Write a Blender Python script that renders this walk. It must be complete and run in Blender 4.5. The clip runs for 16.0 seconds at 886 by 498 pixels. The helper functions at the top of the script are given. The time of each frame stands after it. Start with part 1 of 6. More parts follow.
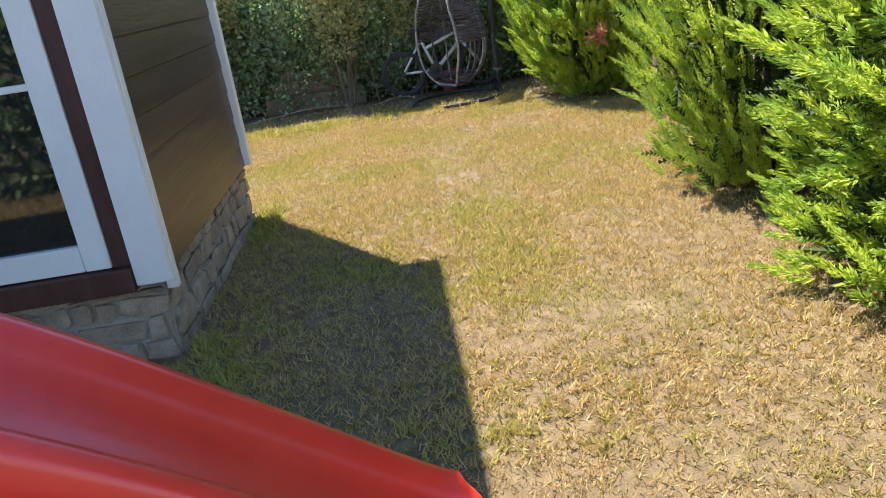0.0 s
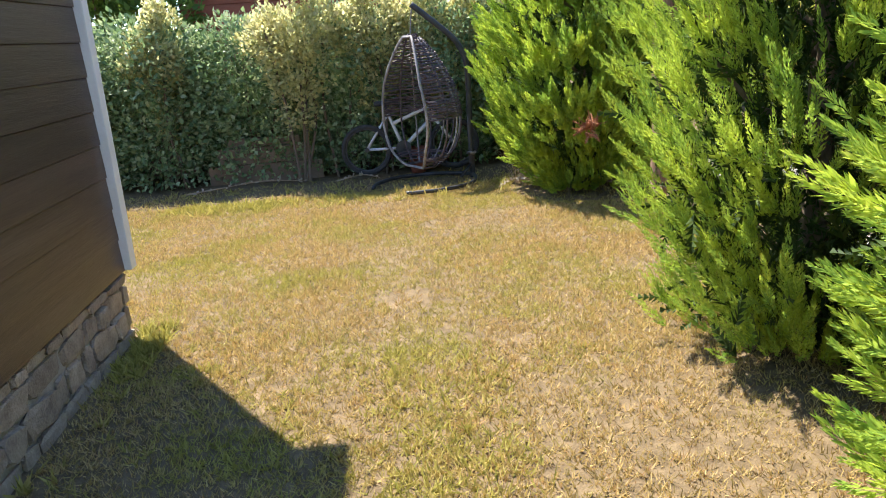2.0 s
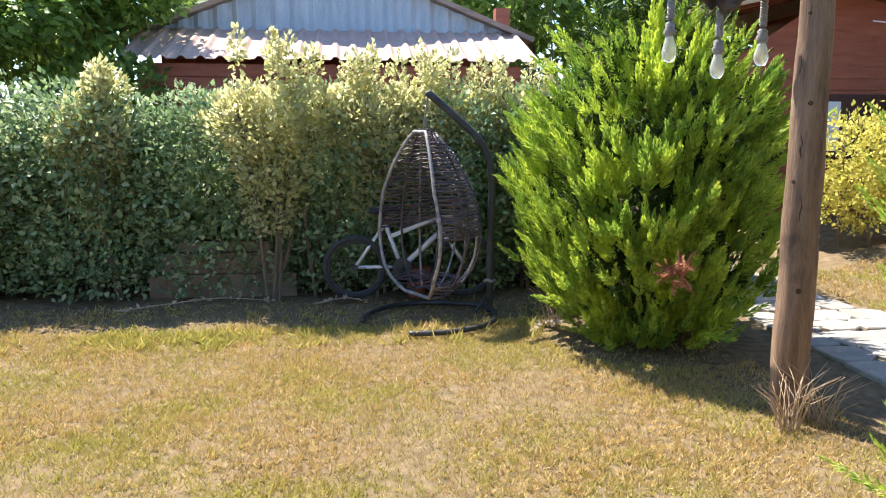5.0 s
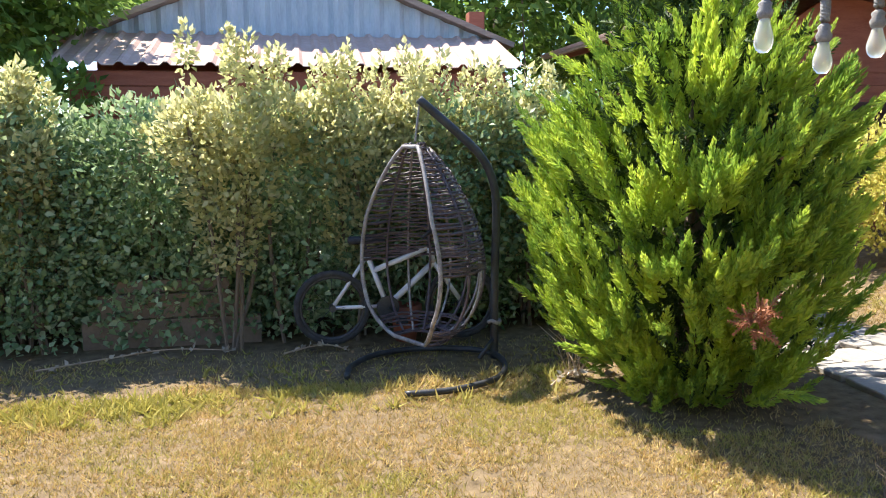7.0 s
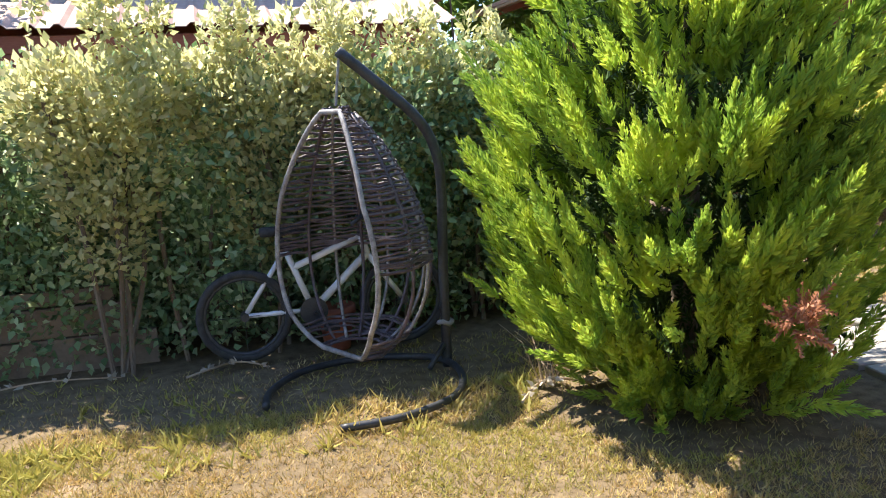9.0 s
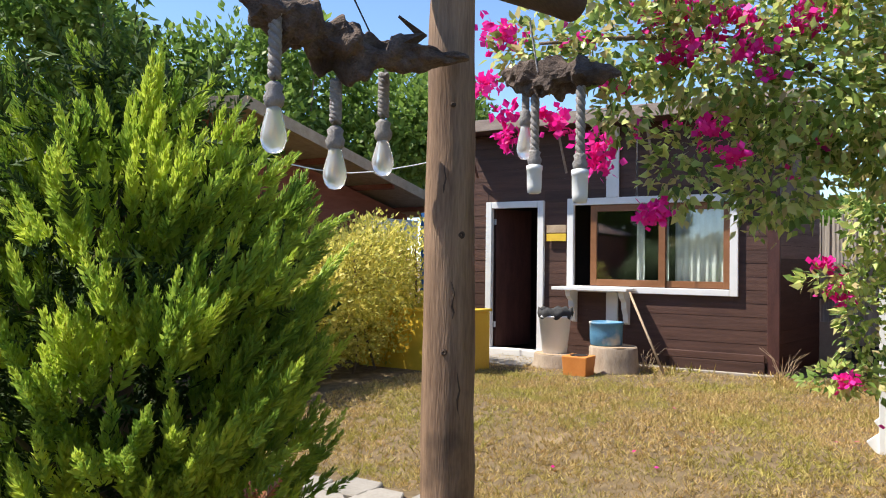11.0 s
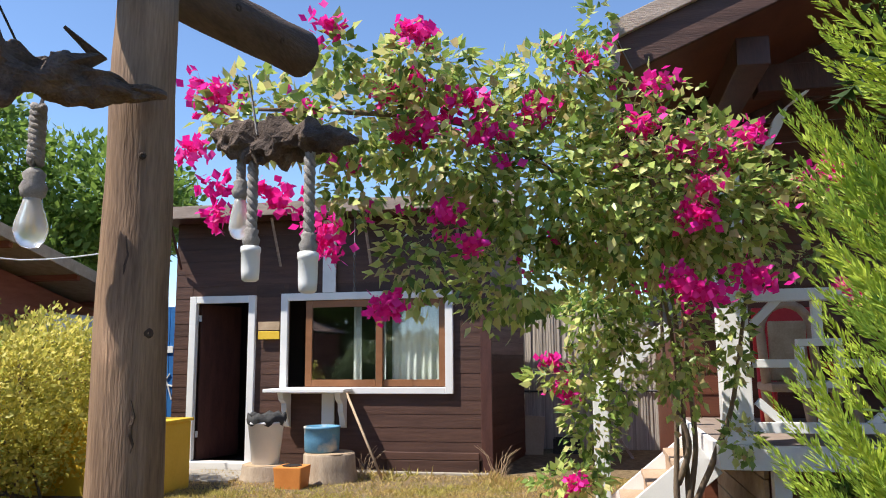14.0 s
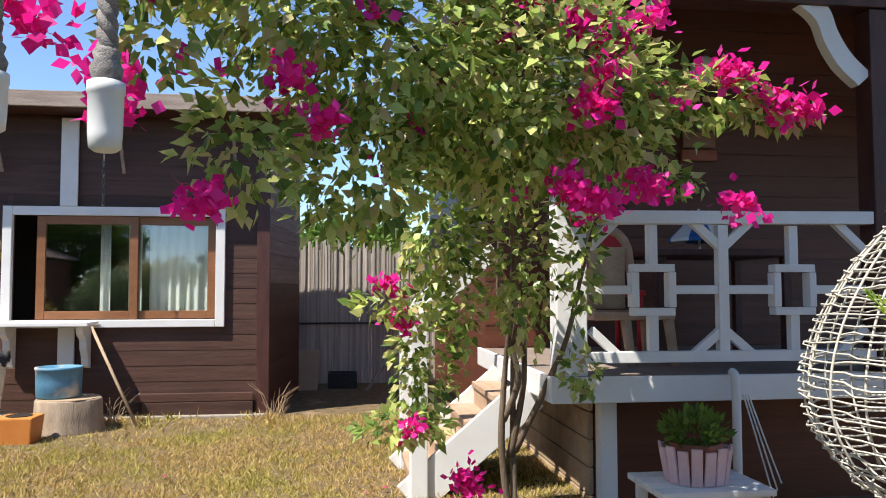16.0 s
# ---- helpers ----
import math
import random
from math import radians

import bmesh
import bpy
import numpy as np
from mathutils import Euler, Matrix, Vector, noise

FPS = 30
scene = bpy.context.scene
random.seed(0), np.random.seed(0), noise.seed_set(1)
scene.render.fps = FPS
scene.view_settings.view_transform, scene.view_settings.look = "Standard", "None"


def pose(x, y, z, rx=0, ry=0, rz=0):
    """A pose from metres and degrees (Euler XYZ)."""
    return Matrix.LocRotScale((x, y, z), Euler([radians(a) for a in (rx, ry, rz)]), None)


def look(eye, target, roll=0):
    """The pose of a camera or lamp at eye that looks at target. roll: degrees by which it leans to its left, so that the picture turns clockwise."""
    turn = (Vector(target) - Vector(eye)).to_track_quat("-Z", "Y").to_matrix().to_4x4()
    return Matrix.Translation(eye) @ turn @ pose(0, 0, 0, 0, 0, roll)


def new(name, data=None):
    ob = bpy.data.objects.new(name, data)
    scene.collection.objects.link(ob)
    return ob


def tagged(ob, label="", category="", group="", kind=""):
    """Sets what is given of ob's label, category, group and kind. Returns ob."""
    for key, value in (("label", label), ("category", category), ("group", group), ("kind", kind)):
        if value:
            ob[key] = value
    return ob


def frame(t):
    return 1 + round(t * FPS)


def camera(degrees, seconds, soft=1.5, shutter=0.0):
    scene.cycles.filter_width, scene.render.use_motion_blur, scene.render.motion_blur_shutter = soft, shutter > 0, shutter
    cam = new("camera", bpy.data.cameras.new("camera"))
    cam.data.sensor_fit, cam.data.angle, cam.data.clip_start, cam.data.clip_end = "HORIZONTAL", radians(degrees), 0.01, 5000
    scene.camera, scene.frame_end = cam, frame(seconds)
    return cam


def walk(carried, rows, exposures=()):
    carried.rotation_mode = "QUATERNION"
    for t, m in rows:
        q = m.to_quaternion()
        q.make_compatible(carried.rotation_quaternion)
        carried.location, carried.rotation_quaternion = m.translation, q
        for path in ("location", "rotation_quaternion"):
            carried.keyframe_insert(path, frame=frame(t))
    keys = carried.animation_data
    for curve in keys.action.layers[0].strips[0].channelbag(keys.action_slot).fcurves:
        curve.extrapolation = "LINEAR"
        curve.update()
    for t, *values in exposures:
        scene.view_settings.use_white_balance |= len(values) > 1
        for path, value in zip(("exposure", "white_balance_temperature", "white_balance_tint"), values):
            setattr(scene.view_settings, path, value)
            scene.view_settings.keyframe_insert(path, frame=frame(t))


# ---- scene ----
cam = camera(59.8, 16.0, 1.0)
METRES, EYE, TILT, LEAN, TURN = 7.9, 1.5, 0.0, 0.0, 0.0
PATH = [
    (0, (-0.102, 1.653, 1.335), (-0.046, 3.532, 0.653), -8.6),
    (0.5, (-0.008, 1.916, 1.348), (0.135, 3.811, 0.725), -7.8),
    (1, (0.133, 2.186, 1.35), (0.272, 4.096, 0.773), -7.1),
    (1.5, (0.192, 2.461, 1.326), (0.332, 4.376, 0.766), -5.1),
    (2, (0.191, 2.785, 1.343), (0.318, 4.707, 0.802), -4.3),
    (2.5, (0.254, 3.111, 1.349), (0.319, 5.051, 0.867), -3.2),
    (3, (0.269, 3.403, 1.34), (0.311, 5.35, 0.884), -2.3),
    (3.5, (0.198, 3.724, 1.349), (0.247, 5.685, 0.958), -2.1),
    (4, (0.11, 3.988, 1.365), (0.199, 5.95, 1.006), -2.1),
    (4.5, (0.026, 4.226, 1.376), (0.202, 6.19, 1.037), -0.8),
    (7, (-0.197, 5.406, 1.372), (0.177, 7.35, 1.087), -0.5),
    (7.5, (-0.169, 5.647, 1.368), (0.077, 7.61, 1.071), -1.4),
    (8, (-0.184, 5.882, 1.367), (0.029, 7.842, 1.029), -1.6),
    (8.5, (-0.141, 6.101, 1.35), (0.149, 8.047, 0.99), -2.6),
    (9, (-0.053, 6.282, 1.319), (0.492, 8.172, 0.958), -2.7),
    (9.5, (-0.002, 6.397, 1.346), (0.937, 8.133, 1.022), -1.3),
    (10, (0.037, 6.478, 1.356), (1.342, 7.976, 1.127), 0.1),
    (12.5, (0.027, 6.548, 1.454), (1.863, 7.293, 1.718), -0.8),
    (13, (0.135, 6.59, 1.447), (1.997, 7.268, 1.715), -0.7),
    (13.2, (0.186, 6.598, 1.438), (2.057, 7.245, 1.72), -0.3),
    (13.5, (0.294, 6.646, 1.434), (2.18, 7.247, 1.719), -0.5),
    (14, (0.49, 6.753, 1.412), (2.433, 7.134, 1.693), -0.4),
    (14.5, (0.659, 6.871, 1.425), (2.635, 7.009, 1.701), -1.0),
    (15, (0.883, 6.913, 1.405), (2.865, 6.942, 1.669), -0.8),
    (15.5, (1.076, 7.0, 1.395), (3.064, 6.937, 1.608), 0.2),
    (16, (1.237, 7.165, 1.366), (3.216, 6.905, 1.475), -0.1),
]
walk(cam, [(t, look(eye, target, roll)) for t, eye, target, roll in PATH], [(0.0, 1.5), (2.0, 1.52), (7.0, 1.55), (9.5, 1.55), (10.2, 1.15), (12.3, 0.68), (16.0, 0.72)])


# ---- sky, sun and exposure ----
world = bpy.data.worlds.new("sky")
scene.world = world
world.use_nodes = True
wn = world.node_tree
sky = wn.nodes.new("ShaderNodeTexSky")
sky.sky_type = "NISHITA"
sky.sun_disc = False
sky.sun_elevation = radians(57)
sky.sun_rotation = radians(-33)
sky.air_density, sky.dust_density, sky.ozone_density = 0.85, 0.0, 4.2
sky.altitude = 400
wn.links.new(sky.outputs[0], wn.nodes["Background"].inputs[0])
wn.nodes["Background"].inputs[1].default_value = 0.15
SUN_WAY = Vector((-0.88, 1.35, 2.5))
sun = new("sun", bpy.data.lights.new("sun", "SUN"))
sun.data.energy, sun.data.angle, sun.data.color = 5.0, radians(0.55), (1.0, 0.94, 0.84)
sun.matrix_world = look(SUN_WAY * 4, (0, 0, 0))


# ---- materials ----
def surf(name, c1, c2, scale=(6, 6, 6), rough=0.7, bump=0.2, metal=0.0, fine=8.0, detail=6.0, vary=0.0, island=False, spec=0.4, wear=None):
    """Two-scale procedural surface: c1 to c2 by stretched noise, fine grain relief, optional worn spots."""
    m = bpy.data.materials.new(name)
    m.use_nodes = True
    t = m.node_tree
    n, l = t.nodes, t.links
    b = n["Principled BSDF"]
    co = n.new("ShaderNodeTexCoord")
    mp = n.new("ShaderNodeMapping")
    mp.inputs["Scale"].default_value = scale
    l.new(co.outputs["Object"], mp.inputs["Vector"])
    n1 = n.new("ShaderNodeTexNoise")
    n1.inputs["Scale"].default_value, n1.inputs["Detail"].default_value = 1.0, detail
    n2 = n.new("ShaderNodeTexNoise")
    n2.inputs["Scale"].default_value, n2.inputs["Detail"].default_value = fine, 4.0
    for k in (n1, n2):
        l.new(mp.outputs[0], k.inputs["Vector"])
    add = n.new("ShaderNodeMath")
    add.operation = "MULTIPLY_ADD"
    l.new(n2.outputs["Fac"], add.inputs[0])
    add.inputs[1].default_value = 0.5
    l.new(n1.outputs["Fac"], add.inputs[2])
    rmp = n.new("ShaderNodeMapRange")
    rmp.inputs["From Min"].default_value, rmp.inputs["From Max"].default_value = 0.45, 1.05
    l.new(add.outputs[0], rmp.inputs["Value"])
    mix = n.new("ShaderNodeMix")
    mix.data_type = "RGBA"
    l.new(rmp.outputs[0], mix.inputs["Factor"])
    mix.inputs["A"].default_value, mix.inputs["B"].default_value = (*c1, 1), (*c2, 1)
    col = mix.outputs["Result"]
    if wear:
        n3 = n.new("ShaderNodeTexNoise")
        n3.inputs["Scale"].default_value, n3.inputs["Detail"].default_value = 3.3, 8.0
        l.new(co.outputs["Object"], n3.inputs["Vector"])
        r3 = n.new("ShaderNodeMapRange")
        r3.inputs["From Min"].default_value, r3.inputs["From Max"].default_value = wear[1], wear[1] + 0.12
        l.new(n3.outputs["Fac"], r3.inputs["Value"])
        m3 = n.new("ShaderNodeMix")
        m3.data_type = "RGBA"
        l.new(r3.outputs[0], m3.inputs["Factor"])
        l.new(col, m3.inputs["A"])
        m3.inputs["B"].default_value = (*wear[0], 1)
        col = m3.outputs["Result"]
    if vary:
        hs = n.new("ShaderNodeHueSaturation")
        if island:
            src = n.new("ShaderNodeNewGeometry").outputs["Random Per Island"]
        else:
            src = n.new("ShaderNodeObjectInfo").outputs["Random"]
        vr = n.new("ShaderNodeMapRange")
        vr.inputs["To Min"].default_value, vr.inputs["To Max"].default_value = 1 - vary, 1 + vary
        l.new(src, vr.inputs["Value"])
        l.new(vr.outputs[0], hs.inputs["Value"])
        l.new(col, hs.inputs["Color"])
        col = hs.outputs["Color"]
    l.new(col, b.inputs["Base Color"])
    b.inputs["Roughness"].default_value, b.inputs["Metallic"].default_value = rough, metal
    b.inputs["Specular IOR Level"].default_value = spec
    if bump:
        bp = n.new("ShaderNodeBump")
        bp.inputs["Strength"].default_value, bp.inputs["Distance"].default_value = bump, 0.01
        l.new(add.outputs[0], bp.inputs["Height"])
        l.new(bp.outputs[0], b.inputs["Normal"])
    return m


def leafy(name, cols, through_light=0.35, rough=0.5):
    """Leaf material: each leaf takes its own colour of the ramp and lets some light through."""
    m = bpy.data.materials.new(name)
    m.use_nodes = True
    t = m.node_tree
    n, l = t.nodes, t.links
    b = n["Principled BSDF"]
    g = n.new("ShaderNodeNewGeometry")
    r = n.new("ShaderNodeValToRGB")
    while len(r.color_ramp.elements) < len(cols):
        r.color_ramp.elements.new(0.5)
    for i, c in enumerate(cols):
        r.color_ramp.elements[i].position = i / (len(cols) - 1)
        r.color_ramp.elements[i].color = (*c, 1)
    l.new(g.outputs["Random Per Island"], r.inputs[0])
    l.new(r.outputs[0], b.inputs["Base Color"])
    b.inputs["Roughness"].default_value = rough
    b.inputs["Specular IOR Level"].default_value = 0.3
    tr = n.new("ShaderNodeBsdfTranslucent")
    l.new(r.outputs[0], tr.inputs["Color"])
    mx = n.new("ShaderNodeMixShader")
    mx.inputs[0].default_value = through_light
    l.new(b.outputs[0], mx.inputs[1])
    l.new(tr.outputs[0], mx.inputs[2])
    l.new(mx.outputs[0], n["Material Output"].inputs[0])
    return m


def patchy(name, cols, others, low, high, through_light=0.35, rough=0.5, scale=1.3):
    """Leaf material whose colour drifts between two ramps in patches, each leaf with a tone of its own."""
    m = leafy(name, cols, through_light, rough)
    t = m.node_tree
    n, l = t.nodes, t.links
    first = [k for k in n if k.type == "VALTORGB"][0]
    users = [k.to_socket for k in first.outputs[0].links]
    second = n.new("ShaderNodeValToRGB")
    while len(second.color_ramp.elements) < len(others):
        second.color_ramp.elements.new(0.5)
    for i, c in enumerate(others):
        second.color_ramp.elements[i].position = i / (len(others) - 1)
        second.color_ramp.elements[i].color = (*c, 1)
    l.new(first.inputs[0].links[0].from_socket, second.inputs[0])
    co = n.new("ShaderNodeTexCoord")
    nz = n.new("ShaderNodeTexNoise")
    nz.inputs["Scale"].default_value, nz.inputs["Detail"].default_value, nz.inputs["Roughness"].default_value = scale, 5.0, 0.65
    l.new(co.outputs["Object"], nz.inputs["Vector"])
    r = n.new("ShaderNodeMapRange")
    r.inputs["From Min"].default_value, r.inputs["From Max"].default_value = low, high
    l.new(nz.outputs["Fac"], r.inputs["Value"])
    mx = n.new("ShaderNodeMix")
    mx.data_type = "RGBA"
    l.new(r.outputs[0], mx.inputs["Factor"])
    l.new(first.outputs[0], mx.inputs["A"])
    l.new(second.outputs[0], mx.inputs["B"])
    for u in users:
        l.new(mx.outputs["Result"], u)
    return m


def glassy(name, tint, rough=0.02, ior=1.45):
    m = bpy.data.materials.new(name)
    m.use_nodes = True
    b = m.node_tree.nodes["Principled BSDF"]
    b.inputs["Base Color"].default_value = (*tint, 1)
    b.inputs["Transmission Weight"].default_value = 1.0
    b.inputs["Roughness"].default_value, b.inputs["IOR"].default_value = rough, ior
    return m


M_SOIL = surf("lawn soil", (0.09, 0.064, 0.038), (0.25, 0.182, 0.105), (14, 14, 14), 0.95, 1.0, fine=9, wear=((0.31, 0.22, 0.14), 0.62), spec=0.1)
STRAW = [(0.25, 0.185, 0.065), (0.44, 0.325, 0.115), (0.59, 0.43, 0.165), (0.68, 0.51, 0.23), (0.49, 0.30, 0.15)]
GREEN = [(0.25, 0.24, 0.05), (0.43, 0.385, 0.09), (0.58, 0.49, 0.15)]
M_GRASS = patchy("dry grass", STRAW, GREEN, 0.49, 0.64, 0.3, 0.8)
M_GREENGRASS = patchy("green grass", STRAW, GREEN, 0.30, 0.50, 0.35, 0.7)
M_SIDING = surf("brown siding", (0.052, 0.034, 0.027), (0.105, 0.070, 0.054), (4, 1.2, 26), 0.36, 0.25, vary=0.18)
M_DARKWOOD = surf("dark brown wood", (0.045, 0.017, 0.014), (0.10, 0.04, 0.032), (14, 14, 3), 0.5, 0.3)
M_SHEDWOOD = surf("shed board", (0.048, 0.021, 0.015), (0.100, 0.048, 0.034), (3, 1.6, 24), 0.6, 0.3, vary=0.2)
M_GREYWOOD = surf("weathered board", (0.22, 0.165, 0.135), (0.38, 0.30, 0.25), (1.6, 3, 24), 0.8, 0.4, vary=0.2)
M_WHITE = surf("white paint", (0.72, 0.71, 0.70), (0.82, 0.81, 0.80), (5, 5, 5), 0.45, 0.08, fine=20, wear=((0.50, 0.46, 0.42), 0.70))
M_STONE = surf("rubble stone", (0.20, 0.145, 0.105), (0.46, 0.36, 0.27), (13, 13, 13), 0.95, 0.9, vary=0.22)
M_MORTAR = surf("mortar", (0.30, 0.26, 0.215), (0.42, 0.37, 0.32), (20, 20, 20), 0.95, 0.6)
M_BARK = surf("bark", (0.11, 0.075, 0.05), (0.24, 0.18, 0.13), (14, 14, 4), 0.9, 0.8)
M_TIMBER = surf("weathered round timber", (0.12, 0.068, 0.041), (0.36, 0.23, 0.145), (22, 22, 2.2), 0.75, 0.6, wear=((0.07, 0.045, 0.032), 0.66))
M_BEAM = surf("weathered round beam", (0.05, 0.032, 0.024), (0.135, 0.09, 0.066), (3, 20, 24), 0.75, 0.6, wear=((0.05, 0.035, 0.028), 0.66))
M_DRIFT = surf("driftwood", (0.045, 0.028, 0.022), (0.20, 0.14, 0.105), (9, 26, 26), 0.85, 1.0, wear=((0.03, 0.018, 0.014), 0.60))
M_KNOT = surf("dark wood knot", (0.03, 0.018, 0.012), (0.09, 0.055, 0.036), (40, 40, 40), 0.8, 0.5)
M_CUT = surf("cut wood", (0.34, 0.23, 0.14), (0.52, 0.39, 0.26), (10, 10, 10), 0.8, 0.4)
M_THUJA = patchy("thuja", [(0.20, 0.33, 0.06), (0.30, 0.44, 0.07), (0.40, 0.54, 0.08)], [(0.50, 0.62, 0.075), (0.60, 0.70, 0.09), (0.69, 0.76, 0.13)], 0.42, 0.62, 0.38, 0.5, 5.0)
# Darker copy of the thuja green: shade between the plumes put into the colour.
M_THUJA_IN = leafy("inner thuja shade", [(0.03, 0.06, 0.012), (0.07, 0.11, 0.02)], 0.2, 0.7)
M_RED = leafy("withered sprig", [(0.42, 0.18, 0.10), (0.56, 0.27, 0.16)], 0.3, 0.8)
M_IVY = leafy("hedge leaf", [(0.12, 0.20, 0.09), (0.21, 0.31, 0.135), (0.32, 0.41, 0.20), (0.47, 0.53, 0.31)], 0.4, 0.45)
M_PALE = leafy("pale shrub leaf", [(0.40, 0.41, 0.17), (0.60, 0.575, 0.26), (0.76, 0.69, 0.38), (0.50, 0.51, 0.24)], 0.6, 0.55)
M_YELLOWLEAF = leafy("golden hedge leaf", [(0.38, 0.38, 0.07), (0.64, 0.58, 0.13), (0.82, 0.71, 0.21)], 0.5, 0.5)
M_TREELEAF = leafy("tree leaf", [(0.09, 0.16, 0.03), (0.16, 0.26, 0.05), (0.27, 0.38, 0.08)], 0.5, 0.45)
M_BOUGLEAF = leafy("bougainvillea leaf", [(0.09, 0.16, 0.035), (0.25, 0.36, 0.085), (0.46, 0.56, 0.15), (0.70, 0.74, 0.27), (0.54, 0.42, 0.23)], 0.42, 0.33)
M_BRACT = leafy("magenta bract", [(0.80, 0.010, 0.26), (0.88, 0.020, 0.36), (0.92, 0.06, 0.47)], 0.45, 0.5)
M_SLIDE = surf("red plastic", (0.72, 0.035, 0.025), (0.80, 0.055, 0.035), (3, 3, 3), 0.28, 0.03, spec=0.5)
M_BLUEPLASTIC = surf("blue plastic", (0.03, 0.18, 0.36), (0.04, 0.22, 0.42), (3, 3, 3), 0.35, 0.03)
M_GLASS = glassy("window glass", (0.9, 0.95, 0.95), 0.02, 1.9)
M_BULB = glassy("bulb glass", (0.95, 0.94, 0.92), 0.22, 1.14)
M_BULB.node_tree.nodes["Principled BSDF"].inputs["Transmission Weight"].default_value = 0.72
# Near-black put in for shade inside shed and planter; also colours the cabinet plinth.
M_DARK = surf("unlit near-black", (0.018, 0.013, 0.012), (0.03, 0.022, 0.02), (3, 3, 3), 0.9, 0.1)
M_WINFRAME = surf("brown window frame", (0.20, 0.085, 0.035), (0.27, 0.12, 0.055), (4, 4, 14), 0.4, 0.1)
M_CURTAIN = surf("white curtain", (0.72, 0.75, 0.74), (0.82, 0.84, 0.83), (4, 30, 2), 0.9, 0.1)
M_CORD = surf("cream cord", (0.46, 0.43, 0.37), (0.62, 0.59, 0.53), (30, 30, 30), 0.8, 0.2)
M_NET = surf("grey-white net curtain", (0.40, 0.43, 0.41), (0.52, 0.55, 0.53), (4, 30, 2), 0.9, 0.1)
M_STEEL = surf("dark grey steel tube", (0.03, 0.03, 0.032), (0.075, 0.075, 0.08), (12, 12, 12), 0.45, 0.1, metal=0.3, wear=((0.25, 0.24, 0.23), 0.72))
M_RATTAN = surf("dark rattan", (0.045, 0.03, 0.035), (0.16, 0.12, 0.13), (26, 26, 26), 0.55, 0.4)
M_RIM = surf("worn rattan rim", (0.10, 0.08, 0.08), (0.46, 0.42, 0.40), (22, 22, 22), 0.6, 0.4)
M_BIKE = surf("white bicycle paint", (0.62, 0.60, 0.62), (0.78, 0.76, 0.77), (9, 9, 9), 0.35, 0.05)
M_RUBBER = surf("tyre rubber", (0.02, 0.02, 0.021), (0.06, 0.058, 0.058), (30, 30, 30), 0.85, 0.3)
M_SLAB = surf("pale flagstone", (0.24, 0.215, 0.185), (0.37, 0.335, 0.295), (5, 5, 5), 0.85, 0.35, vary=0.10)
M_ROOF = surf("faded terracotta metal roof", (0.44, 0.29, 0.23), (0.60, 0.43, 0.36), (2, 2, 2), 0.75, 0.15, spec=0.1)
M_GABLE = surf("blue-grey metal sheet", (0.30, 0.36, 0.42), (0.46, 0.52, 0.58), (10, 3, 2), 0.5, 0.15)
M_REDWALL = surf("red-brown boards", (0.24, 0.065, 0.035), (0.36, 0.12, 0.07), (3, 3, 20), 0.65, 0.2)
M_PORCHWALL = surf("dark reddish boards", (0.085, 0.027, 0.014), (0.15, 0.050, 0.028), (4, 1.2, 22), 0.5, 0.2, vary=0.12)
M_ROPE = surf("grey rope", (0.20, 0.18, 0.17), (0.38, 0.35, 0.33), (50, 50, 50), 0.9, 0.6)
M_LAMPWHITE = surf("white lamp glass", (0.80, 0.80, 0.79), (0.86, 0.86, 0.85), (5, 5, 5), 0.3, 0.03)
M_FILAMENT = surf("brass filament", (0.62, 0.40, 0.12), (0.75, 0.50, 0.16), (9, 9, 9), 0.35, 0.0, metal=0.8)
M_REED = surf("reed screen", (0.36, 0.31, 0.27), (0.55, 0.49, 0.43), (20, 20, 2), 0.85, 0.4, vary=0.25, island=True)
M_YELLOW = surf("yellow paint", (0.66, 0.42, 0.03), (0.76, 0.50, 0.05), (4, 4, 4), 0.6, 0.1)
M_BLUEBOARD = surf("blue painted board", (0.02, 0.12, 0.36), (0.03, 0.17, 0.44), (4, 4, 4), 0.55, 0.1)
M_STUCCO = surf("brown earth wall", (0.17, 0.12, 0.085), (0.29, 0.21, 0.15), (5, 5, 5), 0.9, 0.4)


# ---- building helpers ----
PLACED = {}


def thing(name, at, label, category, group="", kind=""):
    """An Empty at the base of a thing, which its parts hang from."""
    ob = new(name)
    ob.empty_display_size = 0.1
    ob.location = at
    PLACED[ob.name] = Matrix.Translation(at)
    return tagged(ob, label, category, group, kind)


def hang(ob, parent, label=""):
    ob.parent = parent
    ob.matrix_parent_inverse = PLACED.get(parent.name, Matrix.Identity(4)).inverted()
    return tagged(ob, label)


def solid(name, bm, material, smooth=False):
    me = bpy.data.meshes.new(name)
    bmesh.ops.recalc_face_normals(bm, faces=bm.faces)
    bm.to_mesh(me)
    bm.free()
    if smooth:
        me.shade_smooth()
    me.materials.append(material)
    return new(name, me)


def part(name, bm, material, parent, label="", smooth=False):
    return hang(solid(name, bm, material, smooth), parent, label)


def single(name, bm, material, label, category, group="", kind="", smooth=False):
    return tagged(solid(name, bm, material, smooth), label, category, group, kind)


